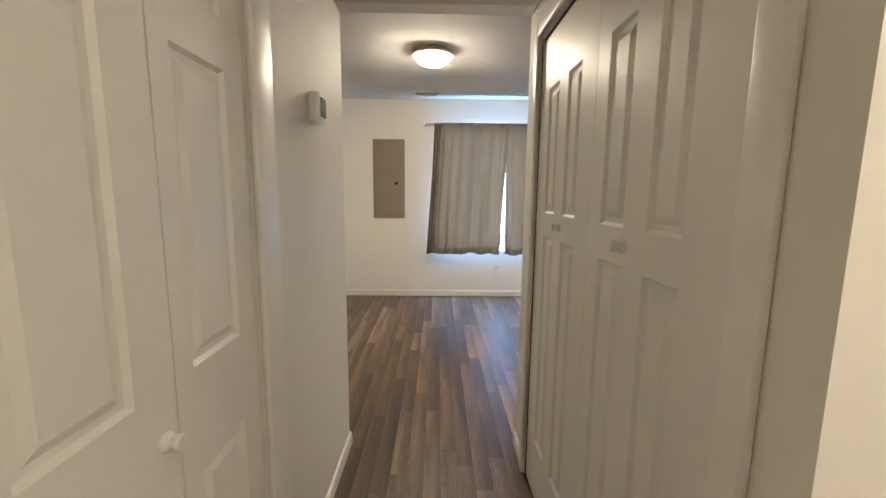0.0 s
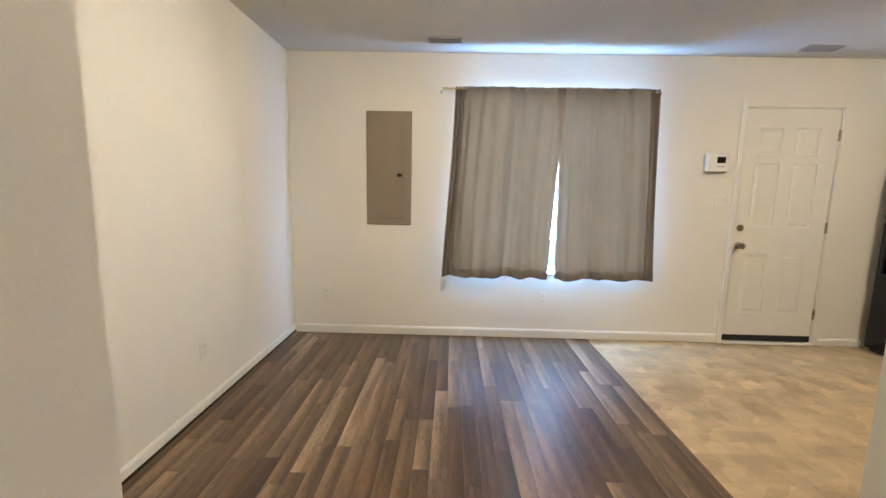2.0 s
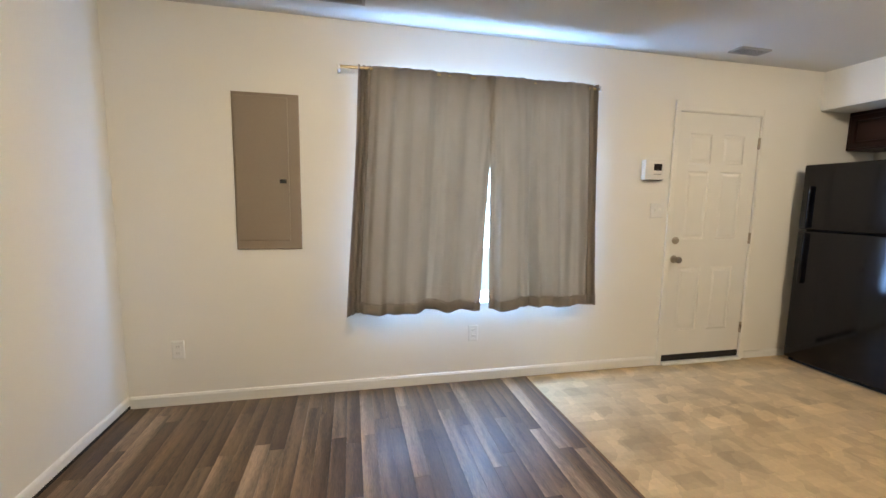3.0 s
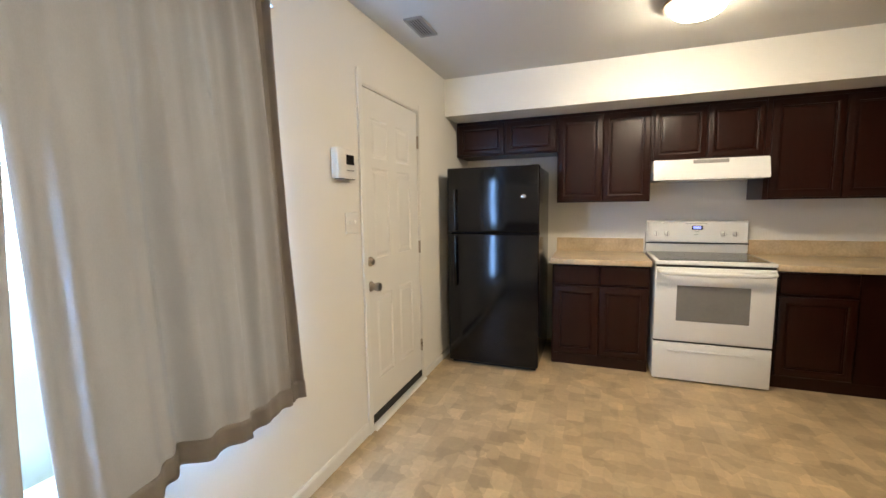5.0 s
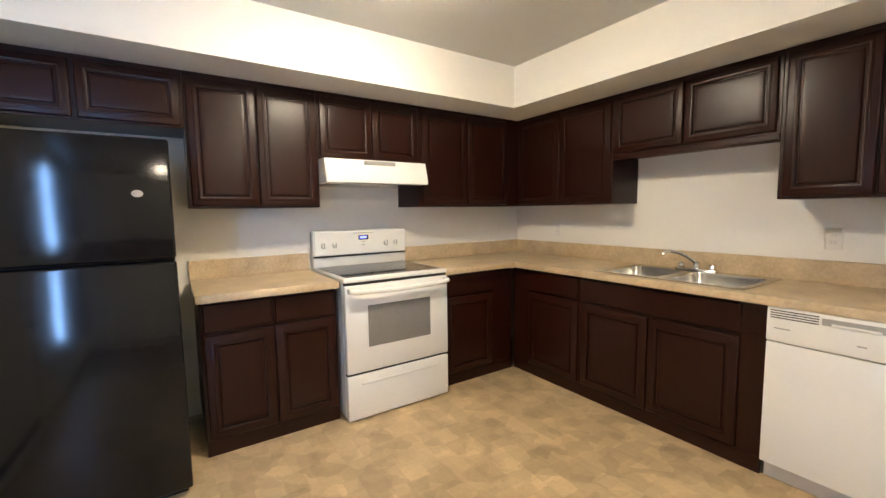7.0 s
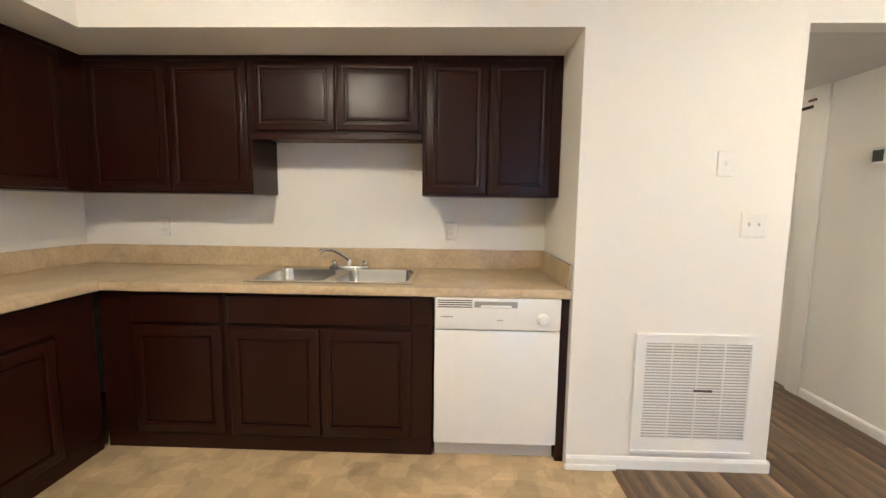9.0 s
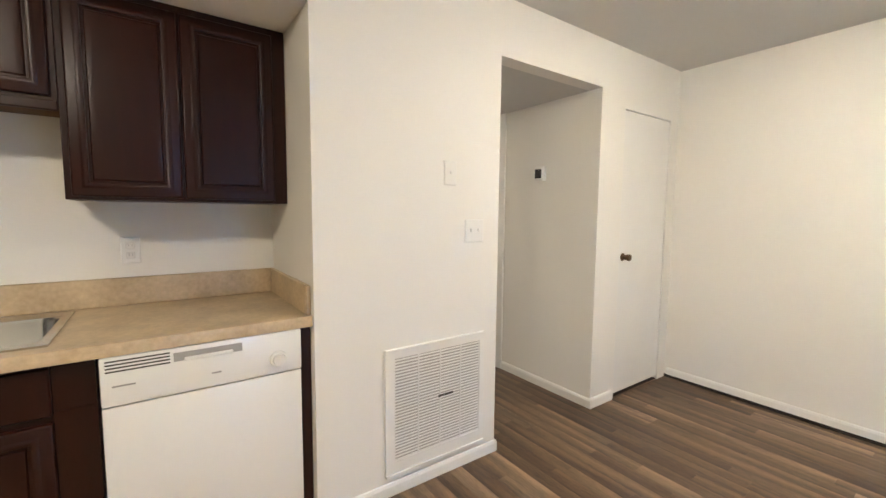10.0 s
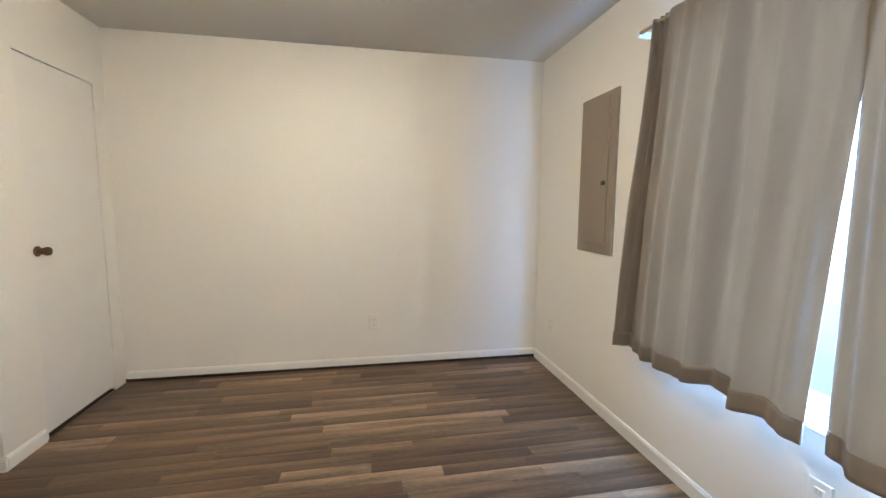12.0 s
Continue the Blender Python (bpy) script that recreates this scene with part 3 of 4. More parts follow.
def curtain(left, right, seed, label, bunch):
    """A hanging cloth between the edges left(v) and right(v), v from the rod (0) to the hem (1); bunch: the side, -1 or 1, on which it is gathered."""
    rnd = random.Random(seed)
    phase = [rnd.uniform(0, 6.28) for _ in range(8)]
    nu, nv, top, low = 250, 84, 2.132, 0.566
    grooves = ((0.078, 1.0), (0.034, 0.5)) if bunch > 0 else ((0.086, 0.6), (0.052, 0.9), (0.022, 0.6))
    own = bmesh.new()
    grid = []
    for j in range(nv + 1):
        v = j / nv
        row = []
        for i in range(nu + 1):
            u = i / nu
            s = u if bunch < 0 else 1 - u
            x = left(v) + (right(v) - left(v)) * u
            g = math.exp(-((s / 0.10) ** 4))
            deep = -0.030 * sum(math.exp(-(((s - c - 0.008 * v) / 0.009) ** 2)) * k for c, k in grooves) + 0.008 * g * math.sin(s * 150 + phase[0])
            w = u + 0.035 * noise.noise(Vector((u * 4.0, 0.3 * v, seed * 2.1))) + 0.006 * v
            pleat = (0.0064 * math.sin(w * 58 + phase[2]) + 0.0038 * math.sin(w * 97 + phase[3])) * (0.45 + 0.9 * abs(noise.noise(Vector((u * 3.0, 1.1 * v, seed * 5.3))))) * (1 - g) * min(1.0, 0.15 + 5 * v)
            broad = 0.075 * noise.noise(Vector((u * 5.5, 0.45 * v, seed * 3.7))) + 0.058 * noise.noise(Vector((u * 13.0, 0.5 * v, seed * 1.3)))
            broad *= 1 - 0.9 * math.exp(-(((1 - s) / 0.10) ** 2))
            gather = 0.006 * math.sin(u * 70 + phase[1]) * math.exp(-v * 9)
            ruck = 0.004 * noise.noise(Vector((u * 7, v * 6, seed))) * v
            back = 0.010 * math.exp(-((s / 0.055) ** 2)) * (0.45 + 0.55 * v)
            y = RY - 0.017 + back - deep - broad * (0.25 + 0.75 * min(1.0, 2.0 * v)) - gather - pleat - 0.010 * v + ruck
            z = top + (low - top) * v + (0.012 * noise.noise(Vector((u * 5, 2.2, seed))) + 0.006 * math.sin(u * 23 + phase[5])) * v * v * 1.4
            y = min(y, YN - 0.012)
            row.append(own.verts.new((x + 0.004 * math.sin(v * 5 + u * 7 + phase[6]), y, z)))
        grid.append(row)
    for j in range(nv):
        for i in range(nu):
            own.faces.new((grid[j][i], grid[j][i + 1], grid[j + 1][i + 1], grid[j + 1][i]))
    hem = bmesh.new()
    j0 = int(nv * 0.962)
    rows_ = [[hem.verts.new(q.co + Vector((0, -0.0035, -0.001))) for q in grid[j]] for j in range(j0, nv + 1)]
    for a, b in zip(rows_, rows_[1:]):
        for i in range(nu):
            hem.faces.new((a[i], a[i + 1], b[i + 1], b[i]))
    side = bmesh.new()
    cols_ = range(0, 22) if bunch < 0 else range(nu - 21, nu + 1)
    rows_ = [[side.verts.new(grid[j][i].co + Vector((0, 0.0035, 0))) for i in cols_] for j in range(0, j0 + 1)]
    for a, b in zip(rows_, rows_[1:]):
        for i in range(len(a) - 1):
            side.faces.new((a[i], a[i + 1], b[i + 1], b[i]))
    t = thing("curtain", pose(0, 0, 0), label, "curtain", "pair of curtains")
    turned = part("side_hem", side, CURTAIN, t, "turned-back outer edge", True)
    turned.modifiers.new("thickness", "SOLIDIFY").thickness = 0.0025
    fold = part("hem", hem, CURTAIN, t, "doubled hem along the foot", True)
    fold.modifiers.new("thickness", "SOLIDIFY").thickness = 0.0025
    cloth = part("cloth", own, CURTAIN, t, rounded=True)
    sol = cloth.modifiers.new("thickness", "SOLIDIFY")
    sol.thickness = 0.0015
    return t


def bent(a, b, c, knee=0.36):
    """An edge that runs a to b down to the knee and b to c below it."""
    return lambda v: a + (b - a) * v / knee if v < knee else b + (c - b) * (v - knee) / (1 - knee)


curtain(bent(-0.008, -0.034, -0.090), bent(0.890, 0.852, 0.806), 3, "grey-beige linen curtain, drawn, hanging in soft folds", -1)
curtain(bent(0.822, 0.850, 0.874), bent(1.634, 1.656, 1.706), 8, "grey-beige linen curtain, drawn, gathered at its outer edge", 1)


# ---- wall fittings ----
panel = thing("breaker_panel", pose(-0.752, YN, 0.992), "taupe metal breaker panel, door closed, dark latch", "breaker panel")
part("cover", rings_front(0, 0.384, 0, 0.952, [(0.0, -0.010), (0.004, -0.014)], 0.0), PANELMETAL, panel)
part("panel_door", rings_front(0.012, 0.318, 0.055, 0.930, [(0.0, -0.017), (0.003, -0.020)], -0.0135), PANELMETAL, panel)
part("latch", box(0.262, 0.302, -0.024, -0.0195, 0.412, 0.438, 0.002), PLASTICD, panel, "small black latch")

thermo = thing("thermostat", pose(2.098, YN, 1.492), "white thermostat with a dark screen, beside the front door", "thermostat")
part("case", box(0, 0.176, -0.042, 0, 0, 0.152, 0.010, seg=3), PLASTIC, thermo, rounded=True)
part("screen", box(0.076, 0.146, -0.0445, -0.0415, 0.072, 0.122, 0.002), PLASTICD, thermo, "black display")
# Slot and lip shadow under the case, drawn as one dark strip.
part("foot_slot_shade", box(0.020, 0.156, -0.036, -0.006, -0.003, 0.002), PLASTICD, thermo, "dark strip for the slot and lip shadow under the case")
for k in range(4):
    part("button", box(0.078 + 0.017 * k, 0.090 + 0.017 * k, -0.0445, -0.0415, 0.040, 0.047), GREYSLOT, thermo)


def plate(name, m, w, h, label, kind_):
    """A cover plate on a wall that faces -y; its middle at the origin."""
    t = thing(name, m, label, kind_)
    part("plate", rings_front(-w / 2, w / 2, -h / 2, h / 2, [(0.0, -0.003), (0.004, -0.006)], 0.0), PLASTIC, t)
    return t


def outlet(m):
    t = plate("outlet", m, 0.072, 0.116, "white double power outlet with a plain cover plate", "outlet")
    for z in (-0.021, 0.021):
        part("socket", box(-0.016, 0.016, -0.009, -0.0055, z - 0.014, z + 0.014, 0.003), SOCKET, t)
        for x in (-0.006, 0.006):
            part("slot", box(x - 0.0014, x + 0.0014, -0.0097, -0.0085, z - 0.002, z + 0.007), SLOTTONE, t)
    return t


def switch(m, toggles):
    t = plate("light_switch", m, 0.072 + 0.046 * (toggles - 1), 0.116, "ivory light switch plate with %s" % ("two toggles" if toggles == 2 else "one toggle"), "light switch")
    for k in range(toggles):
        x = 0.046 * (k - (toggles - 1) / 2)
        part("toggle", box(x - 0.005, x + 0.005, -0.016, -0.005, -0.004, 0.013, 0.002), PLASTIC, t)
    return t


outlet(pose(0.795, YN, 0.363))
outlet(pose(-1.119, YN, 0.365))
outlet(pose(XL, 3.40, 0.368, 0, 0, 90))
outlet(pose(2.037, YK, 1.14, 0, 0, 180))
outlet(pose(3.91, YK, 1.14, 0, 0, 180))
switch(pose(2.262, YN, 1.263), 2)
switch(pose(0.625, YS, 1.228, 0, 0, 180), 2)
switch(pose(0.778, YS, 1.507, 0, 0, 180), 1)

detector = thing("wall_detector", pose(HX0, 1.135, 1.558, 0, 0, 90), "white boxy wall detector with a dark face", "detector")
part("case", box(0, 0.086, -0.042, 0, 0, 0.104, 0.009, seg=3), PLASTIC, detector, rounded=True)
part("face", box(0.010, 0.072, -0.0445, -0.0415, 0.020, 0.086, 0.002), PLASTICD, detector, "dark grey face")

grille = thing("return_grille", pose(1.130, YS, 0.100, 0, 0, 180), "white louvred return-air grille low on the wall", "air grille")
GW, GH = 0.577, 0.602
GX0, GX1, GZ0, GZ1 = 0.048, GW - 0.030, 0.070, GH - 0.045
part("frame", cells([0, GX0, GX1, GW], [0, GZ0, GZ1, GH], [(GX0, GX1, GZ0, GZ1)], -0.013, 0.0, "y"), TRIM, grille)
part("flange", box(0.0, GW, -0.017, -0.0135, GH - 0.012, GH, 0.001), TRIM, grille, "raised top lip")
part("flange", box(0.0, GW, -0.021, -0.0135, 0.0, 0.014, 0.001), TRIM, grille, "raised foot lip")
part("backing", box(GX0, GX1, -0.003, -0.001, GZ0, GZ1), GRILLEBACK, grille, "backing sheet toned for the shade between the slats")
SLATS = 33
STEP = (GZ1 - GZ0) / SLATS
slat_bm = bmesh.new()
v = [slat_bm.verts.new(p) for p in ((GX0, -0.0125, 0), (GX1, -0.0125, 0), (GX1, -0.0105, 0.0068), (GX0, -0.0105, 0.0068), (GX0, -0.0115, -0.0012), (GX1, -0.0115, -0.0012), (GX1, -0.0092, 0.0062), (GX0, -0.0092, 0.0062))]
for f in ((0, 1, 2, 3), (4, 5, 6, 7), (0, 1, 5, 4), (1, 2, 6, 5), (2, 3, 7, 6), (3, 0, 4, 7)):
    slat_bm.faces.new([v[k] for k in f])
slat = part("slat", slat_bm, TRIM, grille)
slat.location.z = GZ0 + 0.003
for k in range(1, SLATS):
    o = slat.copy()
    scene.collection.objects.link(o)
    o.location.z = GZ0 + 0.003 + k * STEP
for k in range(1, 4):
    x = GX0 + (GX1 - GX0) * k / 4
    part("mullion", box(x - 0.004, x + 0.004, -0.0128, -0.0105, GZ0, GZ1), TRIM, grille)
part("bent_slat", box(0.285, 0.375, -0.0150, -0.0128, 0.316, 0.328, 0.001), SLOTSHADE, grille, "bar coloured as the shaded slit at a bent slat")


def ceiling_vent(m, w, d):
    t = thing("ceiling_vent", m, "small pale ceiling air register with slats", "air vent", "ceiling vents")
    part("frame", cells([-w / 2, -w / 2 + 0.018, w / 2 - 0.018, w / 2], [-d / 2, -d / 2 + 0.016, d / 2 - 0.016, d / 2], [(-w / 2 + 0.018, w / 2 - 0.018, -d / 2 + 0.016, d / 2 - 0.016)], -0.012, 0.0, "z"), GREYSLOT, t)
    # The backing's colour holds the shade inside the register.
    part("backing", box(-w / 2 + 0.018, w / 2 - 0.018, -d / 2 + 0.016, d / 2 - 0.016, -0.003, -0.001), GAPDARK, t)
    n = 5
    for k in range(n):
        y = -d / 2 + 0.016 + (d - 0.032) * (k + 0.5) / n
        part("slat", box(-w / 2 + 0.018, w / 2 - 0.018, y - 0.004, y + 0.004, -0.010, -0.007), GREYSLOT, t)
    return t


ceiling_vent(pose(-0.095, 4.45, ZC), 0.25, 0.11)
ceiling_vent(pose(2.74, 4.52, ZC), 0.26, 0.11)


def ceiling_light(x, y, z, glow, tone=LAMP_COLOUR):
    t = thing("ceiling_light", pose(x, y, z), "lit frosted glass bowl ceiling light with a bronze rim", "ceiling light", "ceiling lights")
    part("rim", lathe([(0, 0), (0.128, 0), (0.140, -0.008), (0.165, -0.026), (0.170, -0.036), (0.165, -0.045), (0.146, -0.050), (0.134, -0.048), (0.134, -0.025), (0, -0.025)], 48), RIMMETAL, t, "bronze rim", True)
    part("bowl", lathe([(0.131, -0.034), (0.131, -0.058), (0.122, -0.079), (0.101, -0.095), (0.070, -0.106), (0.034, -0.111), (0, -0.112)], 40), glowing("lit_glass_bowl", tone, glow), t, "glowing frosted glass", True)
    part("finial", lathe([(0, -0.110), (0.008, -0.112), (0.009, -0.118), (0.004, -0.124), (0, -0.125)], 16), BRONZE, t, rounded=True)
    return t


ceiling_light(-0.01, 3.05, ZC, LAMP_LIVING)
ceiling_light(2.94, 3.04, ZC, LAMP_KITCHEN)
# Landing bowl is added out of view, for warm light reaching the hall walls.
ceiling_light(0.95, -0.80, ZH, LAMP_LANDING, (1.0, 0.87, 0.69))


# ---- kitchen ----
def cabinet_door(parent, x0, x1, z0, z1, y=0.0, rail=0.052):
    """A raised-panel door leaf that stands on the cabinet's front at y, facing -y."""
    bead = [(rail - 0.022 + 0.022 * k / 6, y - 0.0185 - 0.0045 * math.sin(math.pi * k / 6)) for k in range(7)]
    d = part("door", rings_front(x0, x1, z0, z1, [(0.0, y - 0.013), (0.003, y - 0.017), (0.008, y - 0.0185), *bead, (rail, y - 0.008)], y - 0.0005), WOOD, parent, rounded=True)
    part("raised_panel", rings_front(x0 + rail, x1 - rail, z0 + rail, z1 - rail, [(0.0, y - 0.0085), (0.009, y - 0.0090), (0.013, y - 0.0150), (0.020, y - 0.0165), (0.032, y - 0.0170)], y - 0.0075), WOOD, d, rounded=True)
    return d


def drawer_front(parent, x0, x1, z0, z1, y=0.0):
    return part("drawer", rings_front(x0, x1, z0, z1, [(0.0, y - 0.012), (0.006, y - 0.019), (0.012, y - 0.019)], y - 0.0005), WOOD, parent)


def upper_cabinet(m, width, z0, z1, depth, doors, label, crown=True):
    """Hangs with its front at local y = 0 and its back at y = depth."""
    c = thing("wall_cabinet", m, label, "cabinet", "wall cabinets")
    part("body", box(0, width, 0, depth, z0, z1, 0.0015), WOOD, c)
    for a, b in doors:
        cabinet_door(c, a, b, z0 + 0.012, z1 - 0.030, 0.0, 0.050 if z1 - z0 > 0.5 else 0.046)
    return c


def base_cabinet(m, width, depth, fronts, label, kick=True, drawers=True, top=0.858):
    c = thing("base_cabinet", m, label, "cabinet", "base cabinets")
    bm = box(0, width, 0, depth, 0.085, top, 0.0015)
    part("body", bm, WOOD, c)
    part("toe_kick", box(0.0, width, 0.004, 0.02, 0.0, 0.0845), WOOD, c, "flush dark toe board")
    for a, b in fronts:
        if drawers:
            drawer_front(c, a, b, 0.690, 0.842)
        cabinet_door(c, a, b, 0.098, 0.672 if drawers else 0.842)
    return c


UF = 4.10          # front of the wall cabinets on the east wall; door leaves stand 2 cm proud
UD = XE - UF
E_ = -90
upper_cabinet(pose(UF, 4.748, 0, 0, 0, E_), 0.915, 1.790, ZS, UD, ((0.02, 0.45), (0.47, 0.90)), "short dark espresso wood wall cabinet above the refrigerator")
upper_cabinet(pose(UF, 3.832, 0, 0, 0, E_), 0.733, 1.353, ZS, UD, ((0.012, 0.363), (0.371, 0.722)), "tall dark espresso wood wall cabinet beside the range hood")
upper_cabinet(pose(UF, 3.098, 0, 0, 0, E_), 0.757, 1.672, ZS, UD, ((0.012, 0.375), (0.383, 0.745)), "short dark espresso wood wall cabinet above the range hood")
upper_cabinet(pose(UF, 2.340, 0, 0, 0, E_), 1.354, 1.353, ZS, UD, ((0.03, 0.455), (0.463, 0.888)), "dark espresso wood corner wall cabinet over the counter")
UY = 1.305
SD = UY - YK
S_ = 180
upper_cabinet(pose(UF - 0.0005, UY, 0, 0, 0, S_), UF - 3.152, 1.353, ZS, SD, ((0.03, 0.478), (0.486, 0.935)), "dark espresso wood wall cabinet beside the sink")
sinkcab = upper_cabinet(pose(3.151, UY, 0, 0, 0, S_), 0.952, 1.690, ZS, SD, ((0.02, 0.472), (0.482, 0.934)), "short dark espresso wood wall cabinet above the sink")
part("underside", box(0.004, 0.948, 0.012, SD - 0.004, 1.6855, 1.6895), RAWPLY, sinkcab, "bare tan underside")
part("light_rail", box(0.0, 0.952, -0.012, 0.010, 1.655, 1.689, 0.004), WOOD, sinkcab, "moulded rail under the doors")
upper_cabinet(pose(2.198, UY, 0, 0, 0, S_), 0.755, 1.353, ZS, SD, ((0.02, 0.352), (0.362, 0.700)), "tall dark espresso wood wall cabinet at the wall end")

BF = 3.845        # front of the base cabinets, east run
base_cabinet(pose(BF, 3.838, 0, 0, 0, E_), 0.735, XE - BF - 0.002, ((0.015, 0.362), (0.372, 0.722)), "dark espresso wood base cabinet beside the refrigerator")
base_cabinet(pose(BF, 2.316, 0, 0, 0, E_), 0.696, XE - BF - 0.002, ((0.03, 0.47),), "dark espresso wood base cabinet beside the range")
BY = 1.592        # front of the base cabinets, south run
base_cabinet(pose(BF - 0.001, BY, 0, 0, 0, S_), BF - 3.185, BY - YK - 0.002, ((0.18, 0.645),), "dark espresso wood corner base cabinet")
sinkbase = base_cabinet(pose(3.183, BY, 0, 0, 0, S_), 1.066, BY - YK - 0.002, (), "dark espresso wood sink base cabinet, two doors", top=0.70)
part("apron", box(0.0, 1.066, 0.0, 0.02, 0.7005, 0.858), WOOD, sinkbase)
drawer_front(sinkbase, 0.02, 0.96, 0.690, 0.842)
for a, b in ((0.02, 0.486), (0.494, 0.96)):
    cabinet_door(sinkbase, a, b, 0.098, 0.668)
filler = thing("cabinet_filler", pose(1.482, BY, 0, 0, 0, S_), "narrow dark wood filler strip beside the dishwasher", "cabinet panel")
part("board", box(0.0, 0.040, -0.018, 0.58, 0.0, 0.858, 0.001), WOOD, filler)

# worktop: one sheet with a hole for the sink
SKX0, SKX1, SKY0, SKY1 = 2.225, 3.090, 1.055, 1.578
CF, CY = 3.795, 1.632
top = thing("worktop", pose(0, 0, 0), "beige stone-look laminate worktop with a low backsplash", "worktop")
bm = cells([XP + 0.002, SKX0 + 0.02, SKX1 - 0.02, CF, XE - 0.001], [YK + 0.001, SKY0 + 0.02, SKY1 - 0.02, CY, 2.318], [(SKX0 + 0.02, SKX1 - 0.02, SKY0 + 0.02, SKY1 - 0.02), (XP, CF, CY, 2.318)], 0.859, 0.899, "z")
part("slab", bm, COUNTER, top)
part("backsplash", box(XP + 0.002, XE - 0.021, YK + 0.001, YK + 0.02, 0.8995, 1.022, 0.003), COUNTER, top)
part("backsplash", box(XE - 0.020, XE - 0.001, YK + 0.001, 2.318, 0.8995, 1.022, 0.003), COUNTER, top)
part("backsplash", box(XP + 0.002, XP + 0.02, YK + 0.021, CY - 0.01, 0.8995, 1.022, 0.003), COUNTER, top)
part("front_edge", box(XP + 0.002, CF, CY, CY + 0.012, 0.857, 0.901, 0.004, seg=2), COUNTER, top, rounded=True)
part("front_edge", box(CF - 0.012, CF, CY + 0.012, 2.318, 0.857, 0.901, 0.004, seg=2), COUNTER, top, rounded=True)
top2 = thing("worktop", pose(0, 0, 0), "short beige stone-look laminate worktop beside the refrigerator", "worktop")
part("slab", box(CF, XE - 0.001, 3.098, 3.852, 0.859, 0.899, 0.003), COUNTER, top2)
part("front_edge", box(CF - 0.012, CF, 3.098, 3.852, 0.857, 0.901, 0.004, seg=2), COUNTER, top2, rounded=True)
part("backsplash", box(XE - 0.020, XE - 0.001, 3.098, 3.852, 0.8995, 1.022, 0.003), COUNTER, top2)

# sink
sink = thing("sink", pose(0, 0, 0.900), "double-bowl stainless steel drop-in sink", "sink")
B = ((2.252, 2.640), (2.690, 3.058))
BY0, BY1 = 1.145, 1.545
part("rim", cells([SKX0, SKX1, *B[0], *B[1]], [SKY0, SKY1, BY0, BY1], [(*B[0], BY0, BY1), (*B[1], BY0, BY1)], 0.0005, 0.007, "z"), STEEL, sink)
for x0, x1 in B:
    own = bmesh.new()
    loops = []
    for inset, z in ((0.0, 0.006), (0.004, -0.01), (0.014, -0.13), (0.035, -0.160), (0.10, -0.166)):
        r = max(0.02, 0.055 - inset * 0.3)
        loop = []
        for cx, cy, a0 in ((x1 - inset - r, BY1 - inset - r, 0), (x0 + inset + r, BY1 - inset - r, 90), (x0 + inset + r, BY0 + inset + r, 180), (x1 - inset - r, BY0 + inset + r, 270)):
            for k in range(6):
                a = radians(a0 + 18 * k)
                loop.append(own.verts.new((cx + r * math.cos(a), cy + r * math.sin(a), z)))
        loops.append(loop)
    for a, b in zip(loops, loops[1:]):
        n = len(a)
        for k in range(n):
            own.faces.new((a[k], a[(k + 1) % n], b[(k + 1) % n], b[k]))
    own.faces.new(loops[-1])
    bowl = part("bowl", own, STEEL, sink, rounded=True)
    part("drain", lathe([(0, -0.164), (0.030, -0.164), (0.042, -0.162), (0.044, -0.1655)], 24, pose((x0 + x1) / 2, (BY0 + BY1) / 2, 0)), CHROME, sink, rounded=True)
    # the bowl's corners are filled flush with the rim
    for cx, cy, sx, sy in ((x1, BY1, -1, -1), (x0, BY1, 1, -1), (x0, BY0, 1, 1), (x1, BY0, -1, 1)):
        corner = bmesh.new()
        r = 0.055
        c0 = corner.verts.new((cx, cy, 0.0065))
        arc = [corner.verts.new((cx + sx * r - sx * r * math.cos(radians(15 * k)), cy + sy * r - sy * r * math.sin(radians(15 * k)), 0.0062)) for k in range(7)]
        for a, b in zip(arc, arc[1:]):
            corner.faces.new((c0, a, b))
        part("corner_fill", corner, STEEL, sink)
faucet = thing("faucet", pose(2.665, 1.098, 0.907), "chrome single-spout kitchen faucet with two handles", "faucet")
part("deck_plate", box(-0.125, 0.125, -0.026, 0.026, 0.0, 0.016, 0.007, seg=2), CHROME, faucet, rounded=True)
part("post", lathe([(0, 0.014), (0.022, 0.016), (0.020, 0.045), (0.012, 0.062), (0, 0.066)], 20), CHROME, faucet, rounded=True)
part("spout", tube([(0, 0, 0.045), (0.016, 0.020, 0.068), (0.045, 0.050, 0.096), (0.078, 0.085, 0.118), (0.112, 0.115, 0.126), (0.135, 0.136, 0.120), (0.142, 0.142, 0.106)], [0.012, 0.0115, 0.011, 0.0105, 0.010, 0.010, 0.0105], 14), CHROME, faucet, rounded=True)
for x in (-0.095, 0.095):
    h = part("handle", lathe([(0, 0.014), (0.018, 0.016), (0.019, 0.036), (0.013, 0.050), (0, 0.053)], 18, pose(x, 0, 0)), CHROME, faucet, rounded=True)
    part("lever", box(x - 0.006, x + 0.006, -0.002, 0.045, 0.040, 0.048, 0.003), CHROME, h)

